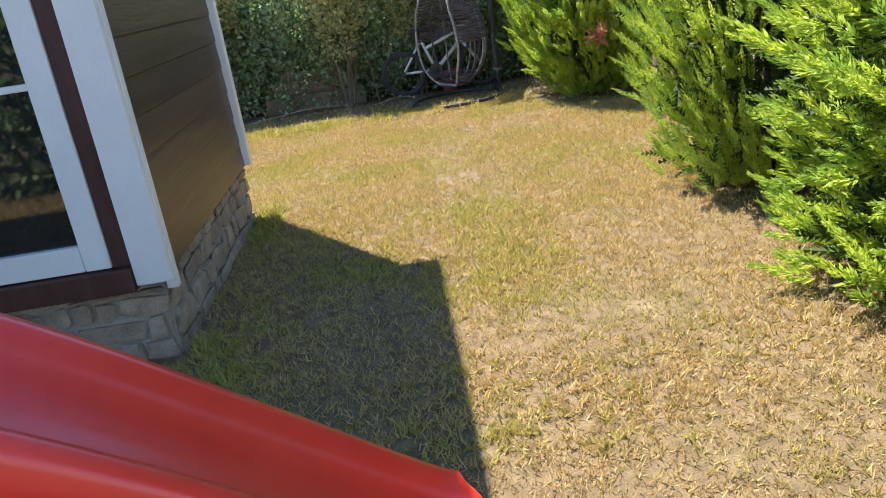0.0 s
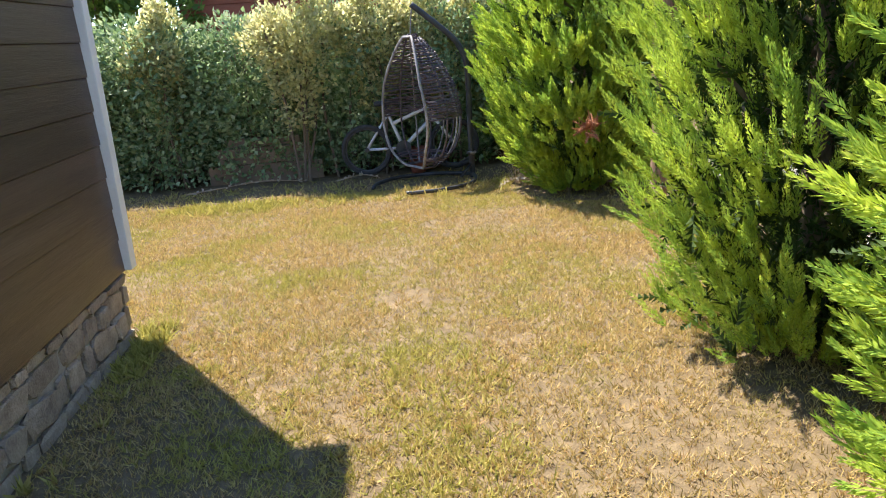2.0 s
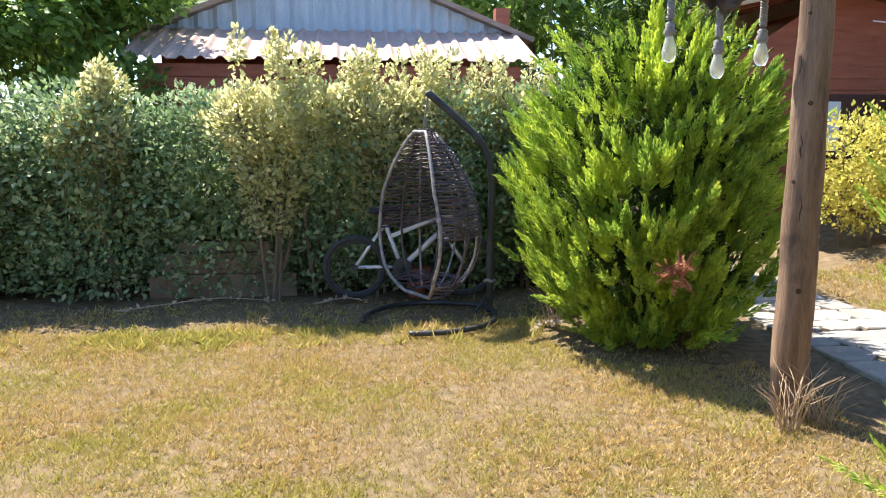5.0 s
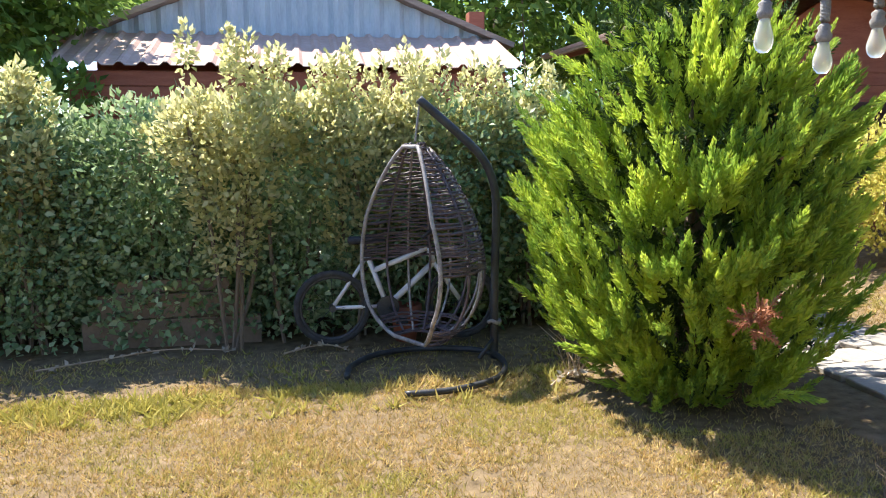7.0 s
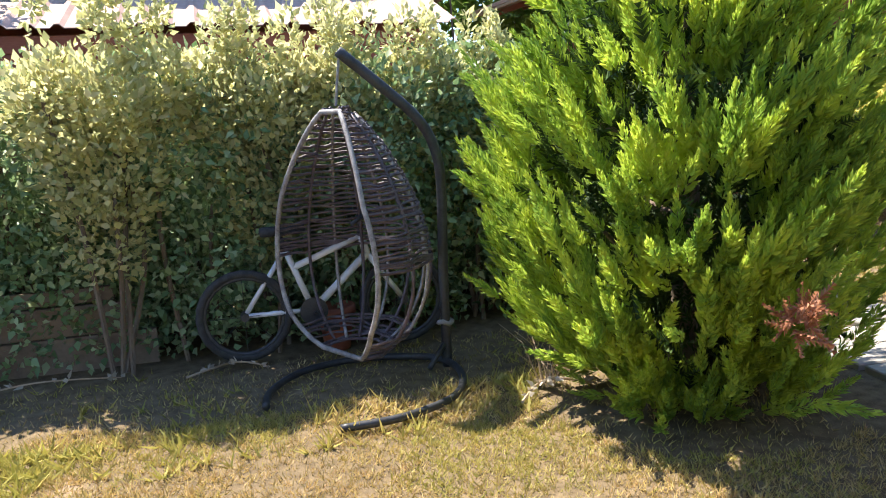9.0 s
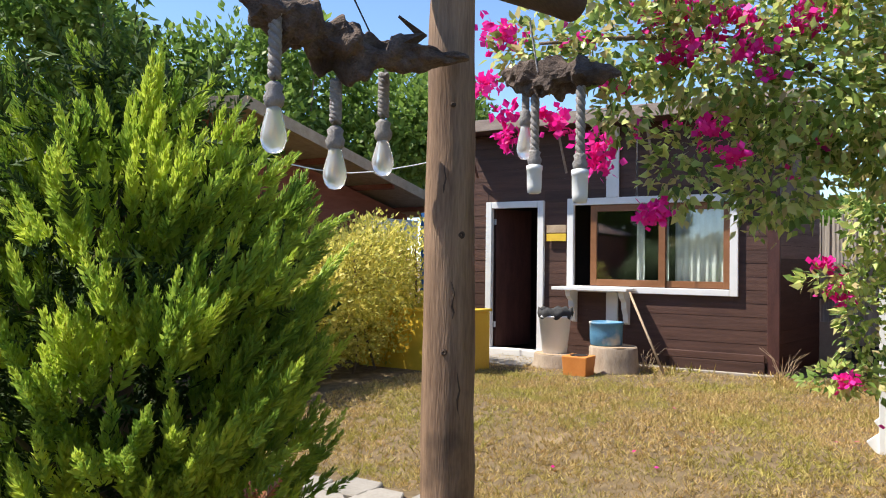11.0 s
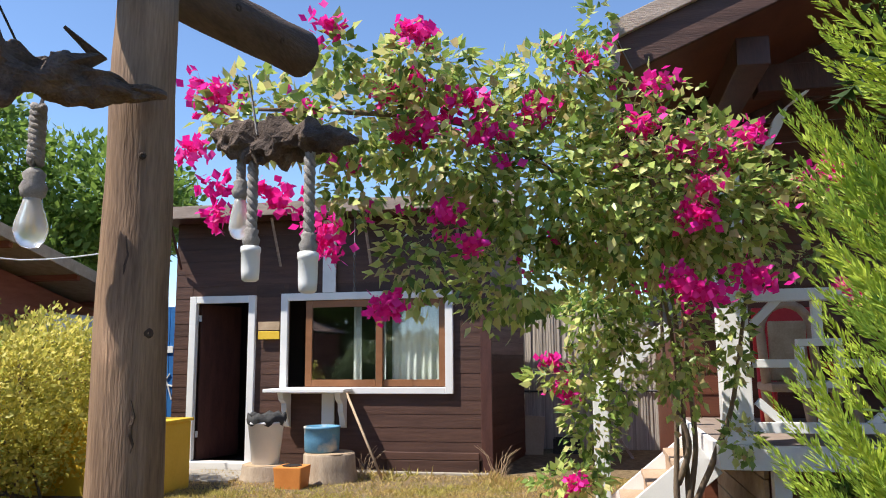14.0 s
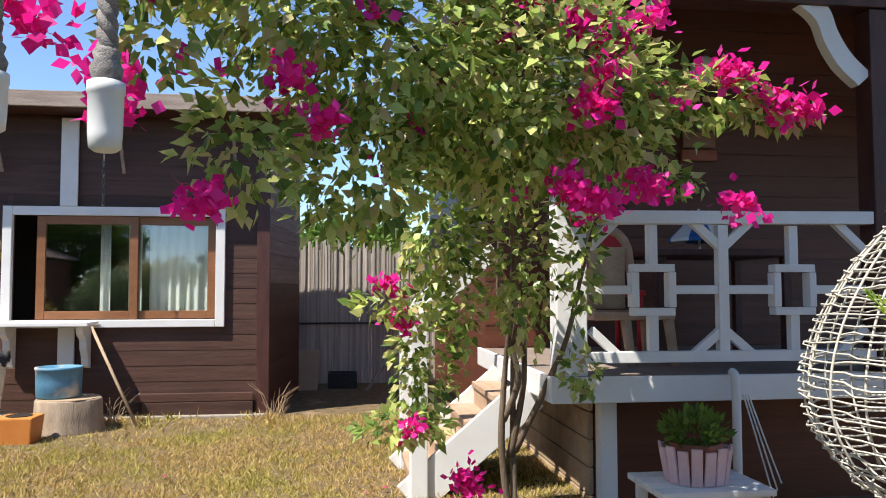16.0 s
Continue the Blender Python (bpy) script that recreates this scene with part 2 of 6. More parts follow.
def box(x0, x1, y0, y1, z0, z1, bevel=0.0, bm=None, turn=None):
    """A box; with turn, its corners are moved by that matrix."""
    own = bmesh.new()
    bmesh.ops.create_cube(own, size=1)
    m = Matrix.Translation(((x0 + x1) / 2, (y0 + y1) / 2, (z0 + z1) / 2)) @ Matrix.Diagonal((x1 - x0, y1 - y0, z1 - z0, 1))
    bmesh.ops.transform(own, matrix=m, verts=own.verts)
    if bevel:
        bmesh.ops.bevel(own, geom=own.edges, offset=bevel, segments=2, affect="EDGES", profile=0.6)
    if turn is not None:
        bmesh.ops.transform(own, matrix=turn, verts=own.verts)
    return merged(bm, own)


def merged(bm, own):
    if bm is None:
        return own
    me = bpy.data.meshes.new("scrap")
    own.to_mesh(me)
    own.free()
    bm.from_mesh(me)
    bpy.data.meshes.remove(me)
    return bm


def tube(pts, radii, sides=10, bm=None, wobble=0.0, closed=False, seed=0):
    """A tube along pts; radii one number or one for each point."""
    bm = bm or bmesh.new()
    pts = [Vector(p) for p in pts]
    rs = radii if isinstance(radii, (list, tuple)) else [radii] * len(pts)
    rings, up, n = [], None, len(pts)
    for i, p in enumerate(pts):
        if closed:
            d = pts[(i + 1) % n] - pts[i - 1]
        else:
            d = pts[min(i + 1, n - 1)] - pts[max(i - 1, 0)]
        d.normalize()
        if up is None:
            up = Vector((0, 0, 1)) if abs(d.z) < 0.9 else Vector((1, 0, 0))
        side = d.cross(up).normalized()
        up = side.cross(d).normalized()
        ring = []
        for k in range(sides):
            a = 2 * math.pi * k / sides
            r = rs[i]
            if wobble:
                r *= 1 + wobble * noise.noise(Vector((p.x * 7 + math.cos(a) * 1.3 + seed, p.y * 7 + math.sin(a) * 1.3, p.z * 7)))
            ring.append(bm.verts.new(p + (side * math.cos(a) + up * math.sin(a)) * r))
        rings.append(ring)
    for i in range(n if closed else n - 1):
        a, b = rings[i], rings[(i + 1) % n]
        for k in range(sides):
            bm.faces.new((a[k], a[(k + 1) % sides], b[(k + 1) % sides], b[k]))
    if not closed:
        bm.faces.new(rings[0][::-1])
        bm.faces.new(rings[-1])
    return bm


def lathe(profile, at, sides=20, bm=None, turn=None):
    """A turned shape from (radius, height) pairs, about the upright through at."""
    bm = bm or bmesh.new()
    rings = []
    for r, z in profile:
        ring = []
        for k in range(sides):
            a = 2 * math.pi * k / sides
            v = Vector((r * math.cos(a), r * math.sin(a), z))
            ring.append(bm.verts.new((turn @ v if turn is not None else v) + Vector(at)))
        rings.append(ring)
    for a, b in zip(rings, rings[1:]):
        for k in range(sides):
            bm.faces.new((a[k], a[(k + 1) % sides], b[(k + 1) % sides], b[k]))
    bm.faces.new(rings[0][::-1])
    bm.faces.new(rings[-1])
    return bm


def smooth_line(pts, steps=6):
    """Points along a smooth curve through pts."""
    pts = [Vector(p) for p in pts]
    q = [pts[0]] + pts + [pts[-1]]
    out = []
    for i in range(1, len(q) - 2):
        for s in range(steps):
            t = s / steps
            a, b, c, d = q[i - 1], q[i], q[i + 1], q[i + 2]
            out.append(0.5 * ((2 * b) + (c - a) * t + (2 * a - 5 * b + 4 * c - d) * t * t + (3 * b - a - 3 * c + d) * t ** 3))
    return out + [pts[-1]]


def scattered(name, shape, origins, ways, sizes, material, spin=None, rng=None):
    """One mesh of many copies of a small leaf shape (verts, faces); its x axis points along ways."""
    rng = rng or np.random.default_rng(5)
    verts, faces = np.array(shape[0], float), np.array(shape[1], int)
    o, w = np.asarray(origins, float), np.asarray(ways, float)
    n = len(o)
    w = w / np.linalg.norm(w, axis=1, keepdims=True)
    ref = spin if spin is not None else rng.normal(size=(n, 3))
    s = np.cross(w, ref)
    s /= np.linalg.norm(s, axis=1, keepdims=True) + 1e-9
    u = np.cross(s, w)
    z = np.asarray(sizes, float).reshape(n, 1, 1)
    p = o[:, None, :] + z * (verts[None, :, 0:1] * w[:, None, :] + verts[None, :, 1:2] * s[:, None, :] + verts[None, :, 2:3] * u[:, None, :])
    f = faces[None] + (np.arange(n) * len(verts))[:, None, None]
    me = bpy.data.meshes.new(name)
    p, f = p.reshape(-1, 3), f.reshape(-1, faces.shape[1])
    me.vertices.add(len(p))
    me.vertices.foreach_set("co", p.ravel())
    me.loops.add(f.size)
    me.loops.foreach_set("vertex_index", f.ravel())
    me.polygons.add(len(f))
    me.polygons.foreach_set("loop_start", np.arange(0, f.size, faces.shape[1]))
    me.polygons.foreach_set("loop_total", np.full(len(f), faces.shape[1]))
    me.update()
    me.validate()
    me.materials.append(material)
    return new(name, me)


LEAF = ([(0, 0, 0), (0.35, 0.30, 0.06), (1, 0, -0.05), (0.35, -0.30, 0.06), (0.45, 0, 0)], [(0, 1, 4), (1, 2, 4), (2, 3, 4), (3, 0, 4)])
BLADE = ([(0, 0.085, 0), (0, -0.085, 0), (1, 0, 0.12)], [(0, 1, 2)])
BRACT = ([(0, 0, 0), (0.45, 0.42, 0.16), (1, 0, 0.3), (0.45, -0.42, 0.16)], [(0, 1, 2), (0, 2, 3)])


def frond():
    """A flat feathery conifer spray, its leaflets joined along one stem."""
    v, f = [(i / 6, 0, 0.02 * (i % 2)) for i in range(7)], []
    for i in range(6):
        reach = 0.36 * (1 - 0.75 * i / 6)
        for sgn in (1, -1):
            v.append((i / 6 + reach * 0.95, sgn * reach * 0.62, 0.04 * (i % 3)))
            f.append((i, i + 1, len(v) - 1))
    return v, f


FROND = frond()


def ground_height(x, y):
    """The lawn rises gently towards the porch and the shed."""
    k = min(max((x - 3.9) / 1.7, 0), 1)
    return 0.22 * k * k * (3 - 2 * k)


# ---- ground ----
def lawn():
    bm = bmesh.new()
    xs = [-600, -60, -12] + [-6 + 0.25 * i for i in range(0, 85)] + [18, 40, 600]
    ys = [-600, -60, -8] + [-2 + 0.25 * i for i in range(0, 81)] + [22, 50, 600]
    rows = [[bm.verts.new((x, y, ground_height(x, y) + (0.012 * noise.noise(Vector((x * 1.7, y * 1.7, 0))) if abs(x) < 30 and abs(y) < 30 else 0))) for x in xs] for y in ys]
    for a, b in zip(rows, rows[1:]):
        for i in range(len(xs) - 1):
            bm.faces.new((a[i], a[i + 1], b[i + 1], b[i]))
    return single("ground", bm, M_SOIL, "dry yellowed lawn soil with bare patches", "ground", kind="structure", smooth=True)


lawn()


def grass(name, count, area, tall, material, seed, patch=None, bare=True):
    rng = np.random.default_rng(seed)
    x0, x1, y0, y1 = area
    m = count // 5
    c = np.column_stack((rng.uniform(x0, x1, m), rng.uniform(y0, y1, m), np.zeros(m)))
    p = np.repeat(c, 5, axis=0) + np.column_stack((rng.normal(0, 0.010, (m * 5, 2)), np.zeros(m * 5)))
    keep = np.array([noise.noise(Vector((a * 1.4, b * 1.4, seed))) + 0.5 * noise.noise(Vector((a * 5, b * 5, seed))) + 0.6 * noise.noise(Vector((a * 17, b * 17, seed))) for a, b, _ in p])
    p = p[keep > (patch if patch is not None else -0.25)]
    p = p[~((p[:, 0] > 2.75) & (p[:, 0] < 3.85) & (p[:, 1] > 6.6))]
    p = p[~((p[:, 0] < -1.10) & (p[:, 1] > 4.5) & (p[:, 1] < 6.6))]
    if bare:
        edge = np.array([9.68 + 0.22 * noise.noise(Vector((a * 1.9, 3.1, seed))) for a, _, _ in p])
        under = (p[:, 0] < 2.3) & (p[:, 1] > edge) | (np.hypot(p[:, 0] - 1.95, p[:, 1] - 9.2) < 0.72)
        p = p[~under | (rng.random(len(p)) < 0.12)]
        worn = (p[:, 0] > 7.25) & (p[:, 1] > 8.7 + 0.9 * np.sin(p[:, 0] * 2.1))
        p = p[~worn | (rng.random(len(p)) < 0.25)]
    p[:, 2] = [ground_height(a, b) - 0.004 for a, b, _ in p]
    n = len(p)
    w = np.column_stack((rng.normal(0, 0.85, n), rng.normal(0, 0.85, n), np.ones(n)))
    ob = scattered(name, BLADE, p, w, tall * rng.uniform(0.5, 1.4, n), material, rng=rng)
    return tagged(ob, "short patchy lawn grass, straw yellow and green", "grass", kind="stuff")


grass("lawn_grass", 330000, (-1.3, 2.3, 2.0, 10.4), 0.031, M_GRASS, 1, -0.78)
grass("lawn_grass", 140000, (-4.0, 2.0, 5.6, 10.4), 0.034, M_GREENGRASS, 2, -0.10)
grass("lawn_grass", 20000, (-1.0, 0.6, 3.4, 6.0), 0.042, M_GREENGRASS, 3, 0.12)
grass("lawn_grass", 150000, (3.6, 8.5, 5.6, 11.0), 0.04, M_GRASS, 4, -0.6)
grass("lawn_grass", 25000, (3.8, 8.3, 6.0, 10.5), 0.05, M_GREENGRASS, 5, 0.1)
grass("lawn_grass", 110000, (-4.0, -1.3, 6.5, 10.4), 0.032, M_GRASS, 6, -0.62)
grass("lawn_grass", 40000, (-5.5, -1.3, 1.0, 3.4), 0.04, M_GRASS, 10, -0.6)


grass("grass_tuft", 5000, (-1.10, -0.95, 4.5, 6.6), 0.065, M_GREENGRASS, 7, 0.0)
grass("grass_tuft", 7000, (-3.0, 1.3, 9.15, 9.62), 0.075, M_GREENGRASS, 8, 0.12)
grass("grass_tuft", 1800, (-3.0, 1.5, 9.7, 10.5), 0.06, M_GREENGRASS, 11, 0.1, False)
grass("grass_tuft", 5000, (8.05, 8.5, 7.7, 9.6), 0.09, M_GRASS, 9, -0.1)


def flagstone_path():
    """Pale crazy paving in a band along the lawn, each slab a piece of its own."""
    rng = random.Random(4)
    path = thing("paved_path", (3.3, 8.5, 0), "path of pale irregular flagstones across the lawn", "path", kind="structure")
    y = 6.7
    while y < 12.5:
        step = rng.uniform(0.24, 0.34)
        x, cells = 2.78, []
        while x < 3.7:
            w = rng.uniform(0.20, 0.36)
            x2 = min(x + w, 3.85)
            bm = bmesh.new()
            cx, cy = (x + x2) / 2, y + step / 2 + rng.uniform(-0.02, 0.02)
            n = 11
            top = []
            for k in range(n):
                a = 2 * math.pi * k / n + rng.uniform(-0.15, 0.15)
                q = max(abs(math.cos(a)), abs(math.sin(a))) ** 1.0
                top.append((cx + (x2 - x - 0.006) / 2 * math.cos(a) / q, cy + (step - 0.004) / 2 * math.sin(a) / q))
            low = [bm.verts.new((a, b, -0.03)) for a, b in top]
            mid = [bm.verts.new((a, b, 0.022)) for a, b in top]
            hi = [bm.verts.new((cx + (a - cx) * 0.95, cy + (b - cy) * 0.95, 0.029)) for a, b in top]
            for u, v in ((low, mid), (mid, hi)):
                for k in range(n):
                    bm.faces.new((u[k], u[(k + 1) % n], v[(k + 1) % n], v[k]))
            bm.faces.new(hi)
            part("flagstone", bm, M_SLAB, path)
            x = x2
        y += step


# ---- brown timber house ----
def planks(wall, name, along, fixed, out, a0, a1, z0, z1, high, material, holes=(), rng=None, thick=0.014):
    """Lapped boards on a wall plane, left out at the holes (a0, a1, z0, z1)."""
    rng = rng or random.Random(3)
    z = z0
    while z < z1 - 0.01:
        zt = min(z + high, z1)
        runs = [(a0, a1)]
        for h0, h1, hz0, hz1 in holes:
            if zt > hz0 + 0.01 and z < hz1 - 0.01:
                nxt = []
                for r0, r1 in runs:
                    if h0 > r0:
                        nxt.append((r0, min(r1, h0)))
                    if h1 < r1:
                        nxt.append((max(r0, h1), r1))
                runs = [r for r in nxt if r[1] - r[0] > 0.01]
        for r0, r1 in runs:
            bm = bmesh.new()
            lo, hi, f = out * thick, out * thick * 0.35, fixed
            g = 0.004
            prof = [(f, z), (f + lo, z), (f + lo, z + (zt - z) * 0.12), (f + hi * 1.6, zt - g), (f, zt - g)]
            if along == "y":
                e = [[bm.verts.new((p, t, q)) for p, q in prof] for t in (r0, r1)]
            else:
                e = [[bm.verts.new((t, p, q)) for p, q in prof] for t in (r0, r1)]
            for k in range(5):
                bm.faces.new((e[0][k], e[0][(k + 1) % 5], e[1][(k + 1) % 5], e[1][k]))
            bm.faces.new(e[0])
            bm.faces.new(e[1][::-1])
            part(name, bm, material, wall)
        z = zt


def stones(wall, along, fixed, out, a0, a1, z0, z1, seed):
    """Rubble stones, proud of the mortar, each a piece."""
    rng = random.Random(seed)
    z = z0
    while z < z1 - 0.02:
        h = min(rng.uniform(0.06, 0.15), z1 - z)
        a = a0
        while a < a1 - 0.02:
            w = min(rng.uniform(0.08, 0.32), a1 - a)
            bm = bmesh.new()
            bmesh.ops.create_cube(bm, size=1)
            d = rng.uniform(0.020, 0.042)
            bmesh.ops.bevel(bm, geom=bm.edges, offset=0.17, segments=1, affect="EDGES")
            for v in bm.verts:
                v.co += Vector((rng.uniform(-0.11, 0.11), rng.uniform(-0.06, 0.06), rng.uniform(-0.13, 0.13)))
                q = (fixed + out * d * (v.co.y + 0.3), a + w / 2 + v.co.x * (w - 0.016), z + h / 2 + v.co.z * (h - 0.014))
                v.co = q if along == "y" else (q[1], q[0], q[2])
            part("stone", bm, M_STONE, wall)
            a += w
        z += h


def timber_house():
    side = single("wall_1", box(-5.5, -1.12, 4.58, 6.50, 0.34, 2.62), M_DARKWOOD, "inner core of the brown timber house", "wall", kind="structure")
    base = single("foundation", box(-5.5, -1.14, 4.60, 6.48, -0.05, 0.34), M_MORTAR, "rubble stone footing of the brown house", "wall", kind="structure")
    stones(base, "y", -1.14, 1, 4.60, 6.48, -0.02, 0.34, 8)
    stones(base, "x", 4.60, -1, -2.6, -1.14, -0.02, 0.31, 9)
    planks(side, "plank", "y", -1.12, 1, 4.60, 6.46, 0.35, 2.62, 0.152, M_SIDING)
    planks(side, "plank", "x", 6.50, 1, -5.5, -1.14, 0.35, 2.62, 0.152, M_SIDING)
    for name, b in (("corner_board", box(-1.215, -1.075, 4.515, 4.555, 0.345, 2.62, 0.006)), ("corner_board", box(-1.118, -1.072, 4.556, 4.60, 0.30, 2.62, 0.006)),
                    ("corner_board", box(-1.116, -1.07, 6.455, 6.53, 0.35, 2.62, 0.006))):
        part(name, b, M_WHITE, side, "white painted corner board")
    part("sill_beam", box(-5.4, -1.22, 4.50, 4.58, 0.325, 0.425, 0.008), M_DARKWOOD, side, "dark brown sill beam")
    part("door_post", box(-1.29, -1.217, 4.535, 4.58, 0.427, 2.62, 0.005), M_DARKWOOD, side, "dark brown door post")
    door = thing("glazed_door", (-1.7, 4.54, 0.43), "white framed glazed patio door reflecting the garden", "door", kind="structure")
    part("frame", box(-1.392, -1.292, 4.525, 4.577, 0.43, 2.35, 0.008), M_WHITE, door)
    part("frame", box(-2.90, -2.80, 4.525, 4.577, 0.43, 2.35, 0.008), M_WHITE, door)
    part("frame", box(-2.798, -1.394, 4.527, 4.577, 0.43, 0.535, 0.008), M_WHITE, door)
    part("frame", box(-2.798, -1.394, 4.527, 4.577, 2.25, 2.35, 0.008), M_WHITE, door)
    part("glazing_bar", box(-2.798, -1.394, 4.535, 4.570, 1.13, 1.155, 0.003), M_WHITE, door)
    part("pane", box(-2.80, -1.392, 4.556, 4.564, 0.535, 2.25), M_MIRRORPANE, door)
    part("wall_board", box(-5.5, -2.90, 4.54, 4.58, 0.427, 2.62), M_SIDING, side)
    part("wall_board", box(-2.90, -1.292, 4.54, 4.578, 2.352, 2.62), M_SIDING, side)
    bm = box(-5.9, -1.02, 3.10, 6.62, 2.622, 2.70)
    roof = single("roof", bm, M_DARKWOOD, "dark eave boards of the brown house roof", "roof", kind="structure")
    part("roof_sheet", box(-5.95, -0.98, 3.05, 6.66, 2.702, 2.74, 0.005), M_ROOF, roof)


M_MIRRORPANE = surf("dark window pane", (0.012, 0.014, 0.014), (0.018, 0.02, 0.02), (2, 2, 2), 0.03, 0.0, spec=1.0)
timber_house()


# ---- plants ----
NEEDLE = ([(0, 0, 0), (0.40, 0.13, 0.03), (1, 0, -0.04), (0.40, -0.13, 0.03)], [(0, 1, 2), (0, 2, 3)])


def conifer(name, at, high, outline, seed, label, boughs, per, lift, needles=64, long=(0.15, 0.26), low=0.12, fine=1.0):
    """A conifer of many boughs, each a cluster of flame-shaped plumes of fine needles; outline gives (height share, radius)."""
    rng = np.random.default_rng(seed)
    tree = thing(name, at, label, "conifer")
    part("trunk", tube([(at[0], at[1], -0.03), (at[0] + 0.02, at[1], high * 0.4), (at[0], at[1] + 0.02, high * 0.85)], [0.07, 0.05, 0.015], 9, wobble=0.25), M_BARK, tree)
    shares, radii = [p[0] for p in outline], [p[1] for p in outline]
    weight = np.cumsum([float(np.interp(k, shares, radii)) + 0.12 for k in np.linspace(0, 1, 60)])
    foot, axis, length = [], [], []
    core, core_way = [], []
    for i in range(boughs):
        k = float(np.interp((i + rng.random()) / boughs, weight / weight[-1], np.linspace(0, 1, 60)))
        a = i * 2.39996 + rng.normal(0, 0.22)
        z = low + (high - low) * k
        r = float(np.interp(k, shares, radii)) * rng.uniform(0.84, 1.06)
        out = np.array((math.cos(a), math.sin(a), 0.0))
        way = out + np.array((0, 0, rng.uniform(*lift) + 1.6 * max(0, k - 0.75)))
        way /= np.linalg.norm(way)
        tip = np.array((at[0], at[1], at[2] + z)) + out * r
        spread = rng.uniform(0.085, 0.135)
        for j in range(per):
            back = rng.random() ** 1.3
            off = rng.normal(0, spread * (0.45 + 0.75 * back), 3)
            ax = way + off * 2.4 + np.array((0, 0, 0.25))
            ax /= np.linalg.norm(ax)
            ln = rng.uniform(*long)
            f = tip + off - way * (0.34 * back) - ax * ln
            f[2] = max(f[2], at[2] + 0.03)
            foot.append(f)
            axis.append(ax)
            length.append(ln)
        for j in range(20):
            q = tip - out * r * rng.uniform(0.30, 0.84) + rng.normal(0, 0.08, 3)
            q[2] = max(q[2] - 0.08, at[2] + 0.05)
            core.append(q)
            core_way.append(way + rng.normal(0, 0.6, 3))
    foot, axis, length = np.array(foot), np.array(axis), np.array(length)
    turn = foot - np.array((at[0], at[1], 0))
    turn[:, 2] = 0
    turn = turn / np.linalg.norm(turn, axis=1, keepdims=True) + np.array((0, 0, 0.7))
    n = len(foot)
    s = np.tile((np.arange(needles) + 0.5) / needles, (n, 1)) + rng.uniform(-0.01, 0.01, (n, needles))
    wide = rng.normal(size=(n, needles, 3))
    wide -= (wide * axis[:, None, :]).sum(2, keepdims=True) * axis[:, None, :]
    wide /= np.linalg.norm(wide, axis=2, keepdims=True)
    girth = (0.15 * np.sqrt(np.clip(s, 0, 1)) * np.clip(1 - s, 0, 1) ** 0.8)[:, :, None] * length[:, None, None]
    org = foot[:, None, :] + axis[:, None, :] * (s * length[:, None])[:, :, None] + wide * girth * rng.uniform(0.2, 1.0, (n, needles, 1))
    way = axis[:, None, :] + wide * (0.62 - 0.40 * s)[:, :, None] + rng.normal(0, 0.10, (n, needles, 3))
    size = fine * (0.052 - 0.028 * s) * rng.uniform(0.75, 1.25, (n, needles)) * (length / 0.2)[:, None]
    hang(scattered("crown", NEEDLE, org.reshape(-1, 3), way.reshape(-1, 3), size.ravel(), M_THUJA, (np.repeat(turn, needles, axis=0) + 0.5 * wide.reshape(-1, 3) + rng.normal(0, 0.3, (n * needles, 3))), rng), tree, "bright yellow-green feathery plumes")
    hang(scattered("inner_foliage", FROND, core, core_way, rng.uniform(0.10, 0.18, len(core)), M_THUJA_IN, None, rng), tree, "inner sprays coloured dark for the shade between plumes")
    for i in range(14):
        a, z = i * 2.4, 0.15 + (high - 0.5) * i / 14
        r = float(np.interp((z - low) / (high - low), shares, radii)) * 0.62
        p = Vector((at[0], at[1], z * 0.9))
        part("limb", tube([p, p + Vector((math.cos(a) * r * 0.6, math.sin(a) * r * 0.6, 0.10)), p + Vector((math.cos(a) * r, math.sin(a) * r, 0.30))], [0.022, 0.014, 0.006], 5), M_BARK, tree)
    return tree


THUJA = "dense bright green thuja conifer beside the lawn"
TALL = [(0.0, 0.66), (0.08, 0.82), (0.25, 0.86), (0.5, 0.70), (0.75, 0.46), (0.92, 0.20), (1.0, 0.05)]
FULL = [(0.0, 0.50), (0.1, 0.66), (0.25, 0.76), (0.5, 0.72), (0.75, 0.57), (0.92, 0.28), (1.0, 0.08)]
ROUND = [(0.0, 0.48), (0.1, 0.72), (0.28, 0.91), (0.45, 0.94), (0.62, 0.88), (0.78, 0.75), (0.92, 0.52), (1.0, 0.18)]
conifer("thuja_tree", (1.88, 5.68, 0), 3.4, FULL, 21, THUJA, 195, 17, (0.75, 1.5), 140, (0.14, 0.25), fine=0.52)
conifer("thuja_tree", (1.96, 4.20, 0), 3.0, [(k, r * 0.97) for k, r in TALL], 22, THUJA, 160, 13, (0.2, 0.8), 72, (0.14, 0.26))
conifer("thuja_tree", (2.05, 2.85, 0), 3.0, [(k, r * 1.05) for k, r in TALL], 23, THUJA, 125, 12, (0.10, 0.6), 50, (0.16, 0.28))
round_tree = conifer("round_conifer", (1.89, 9.20, 0), 2.18, ROUND, 24, "rounded lime-green conifer with a withered red sprig", 136, 15, (0.75, 1.5), 104, (0.15, 0.25), 0.22)
rng_r = np.random.default_rng(8)
hang(scattered("withered_sprig", FROND, np.array((1.66, 8.22, 0.61)) + rng_r.normal(0, 0.025, (46, 3)), np.array((0.0, -0.5, 0.35)) + rng_r.normal(0, 0.5, (46, 3)), rng_r.uniform(0.07, 0.13, 46), M_RED, None, rng_r), round_tree, "rust-red withered sprig")["kind"] = "stuff"


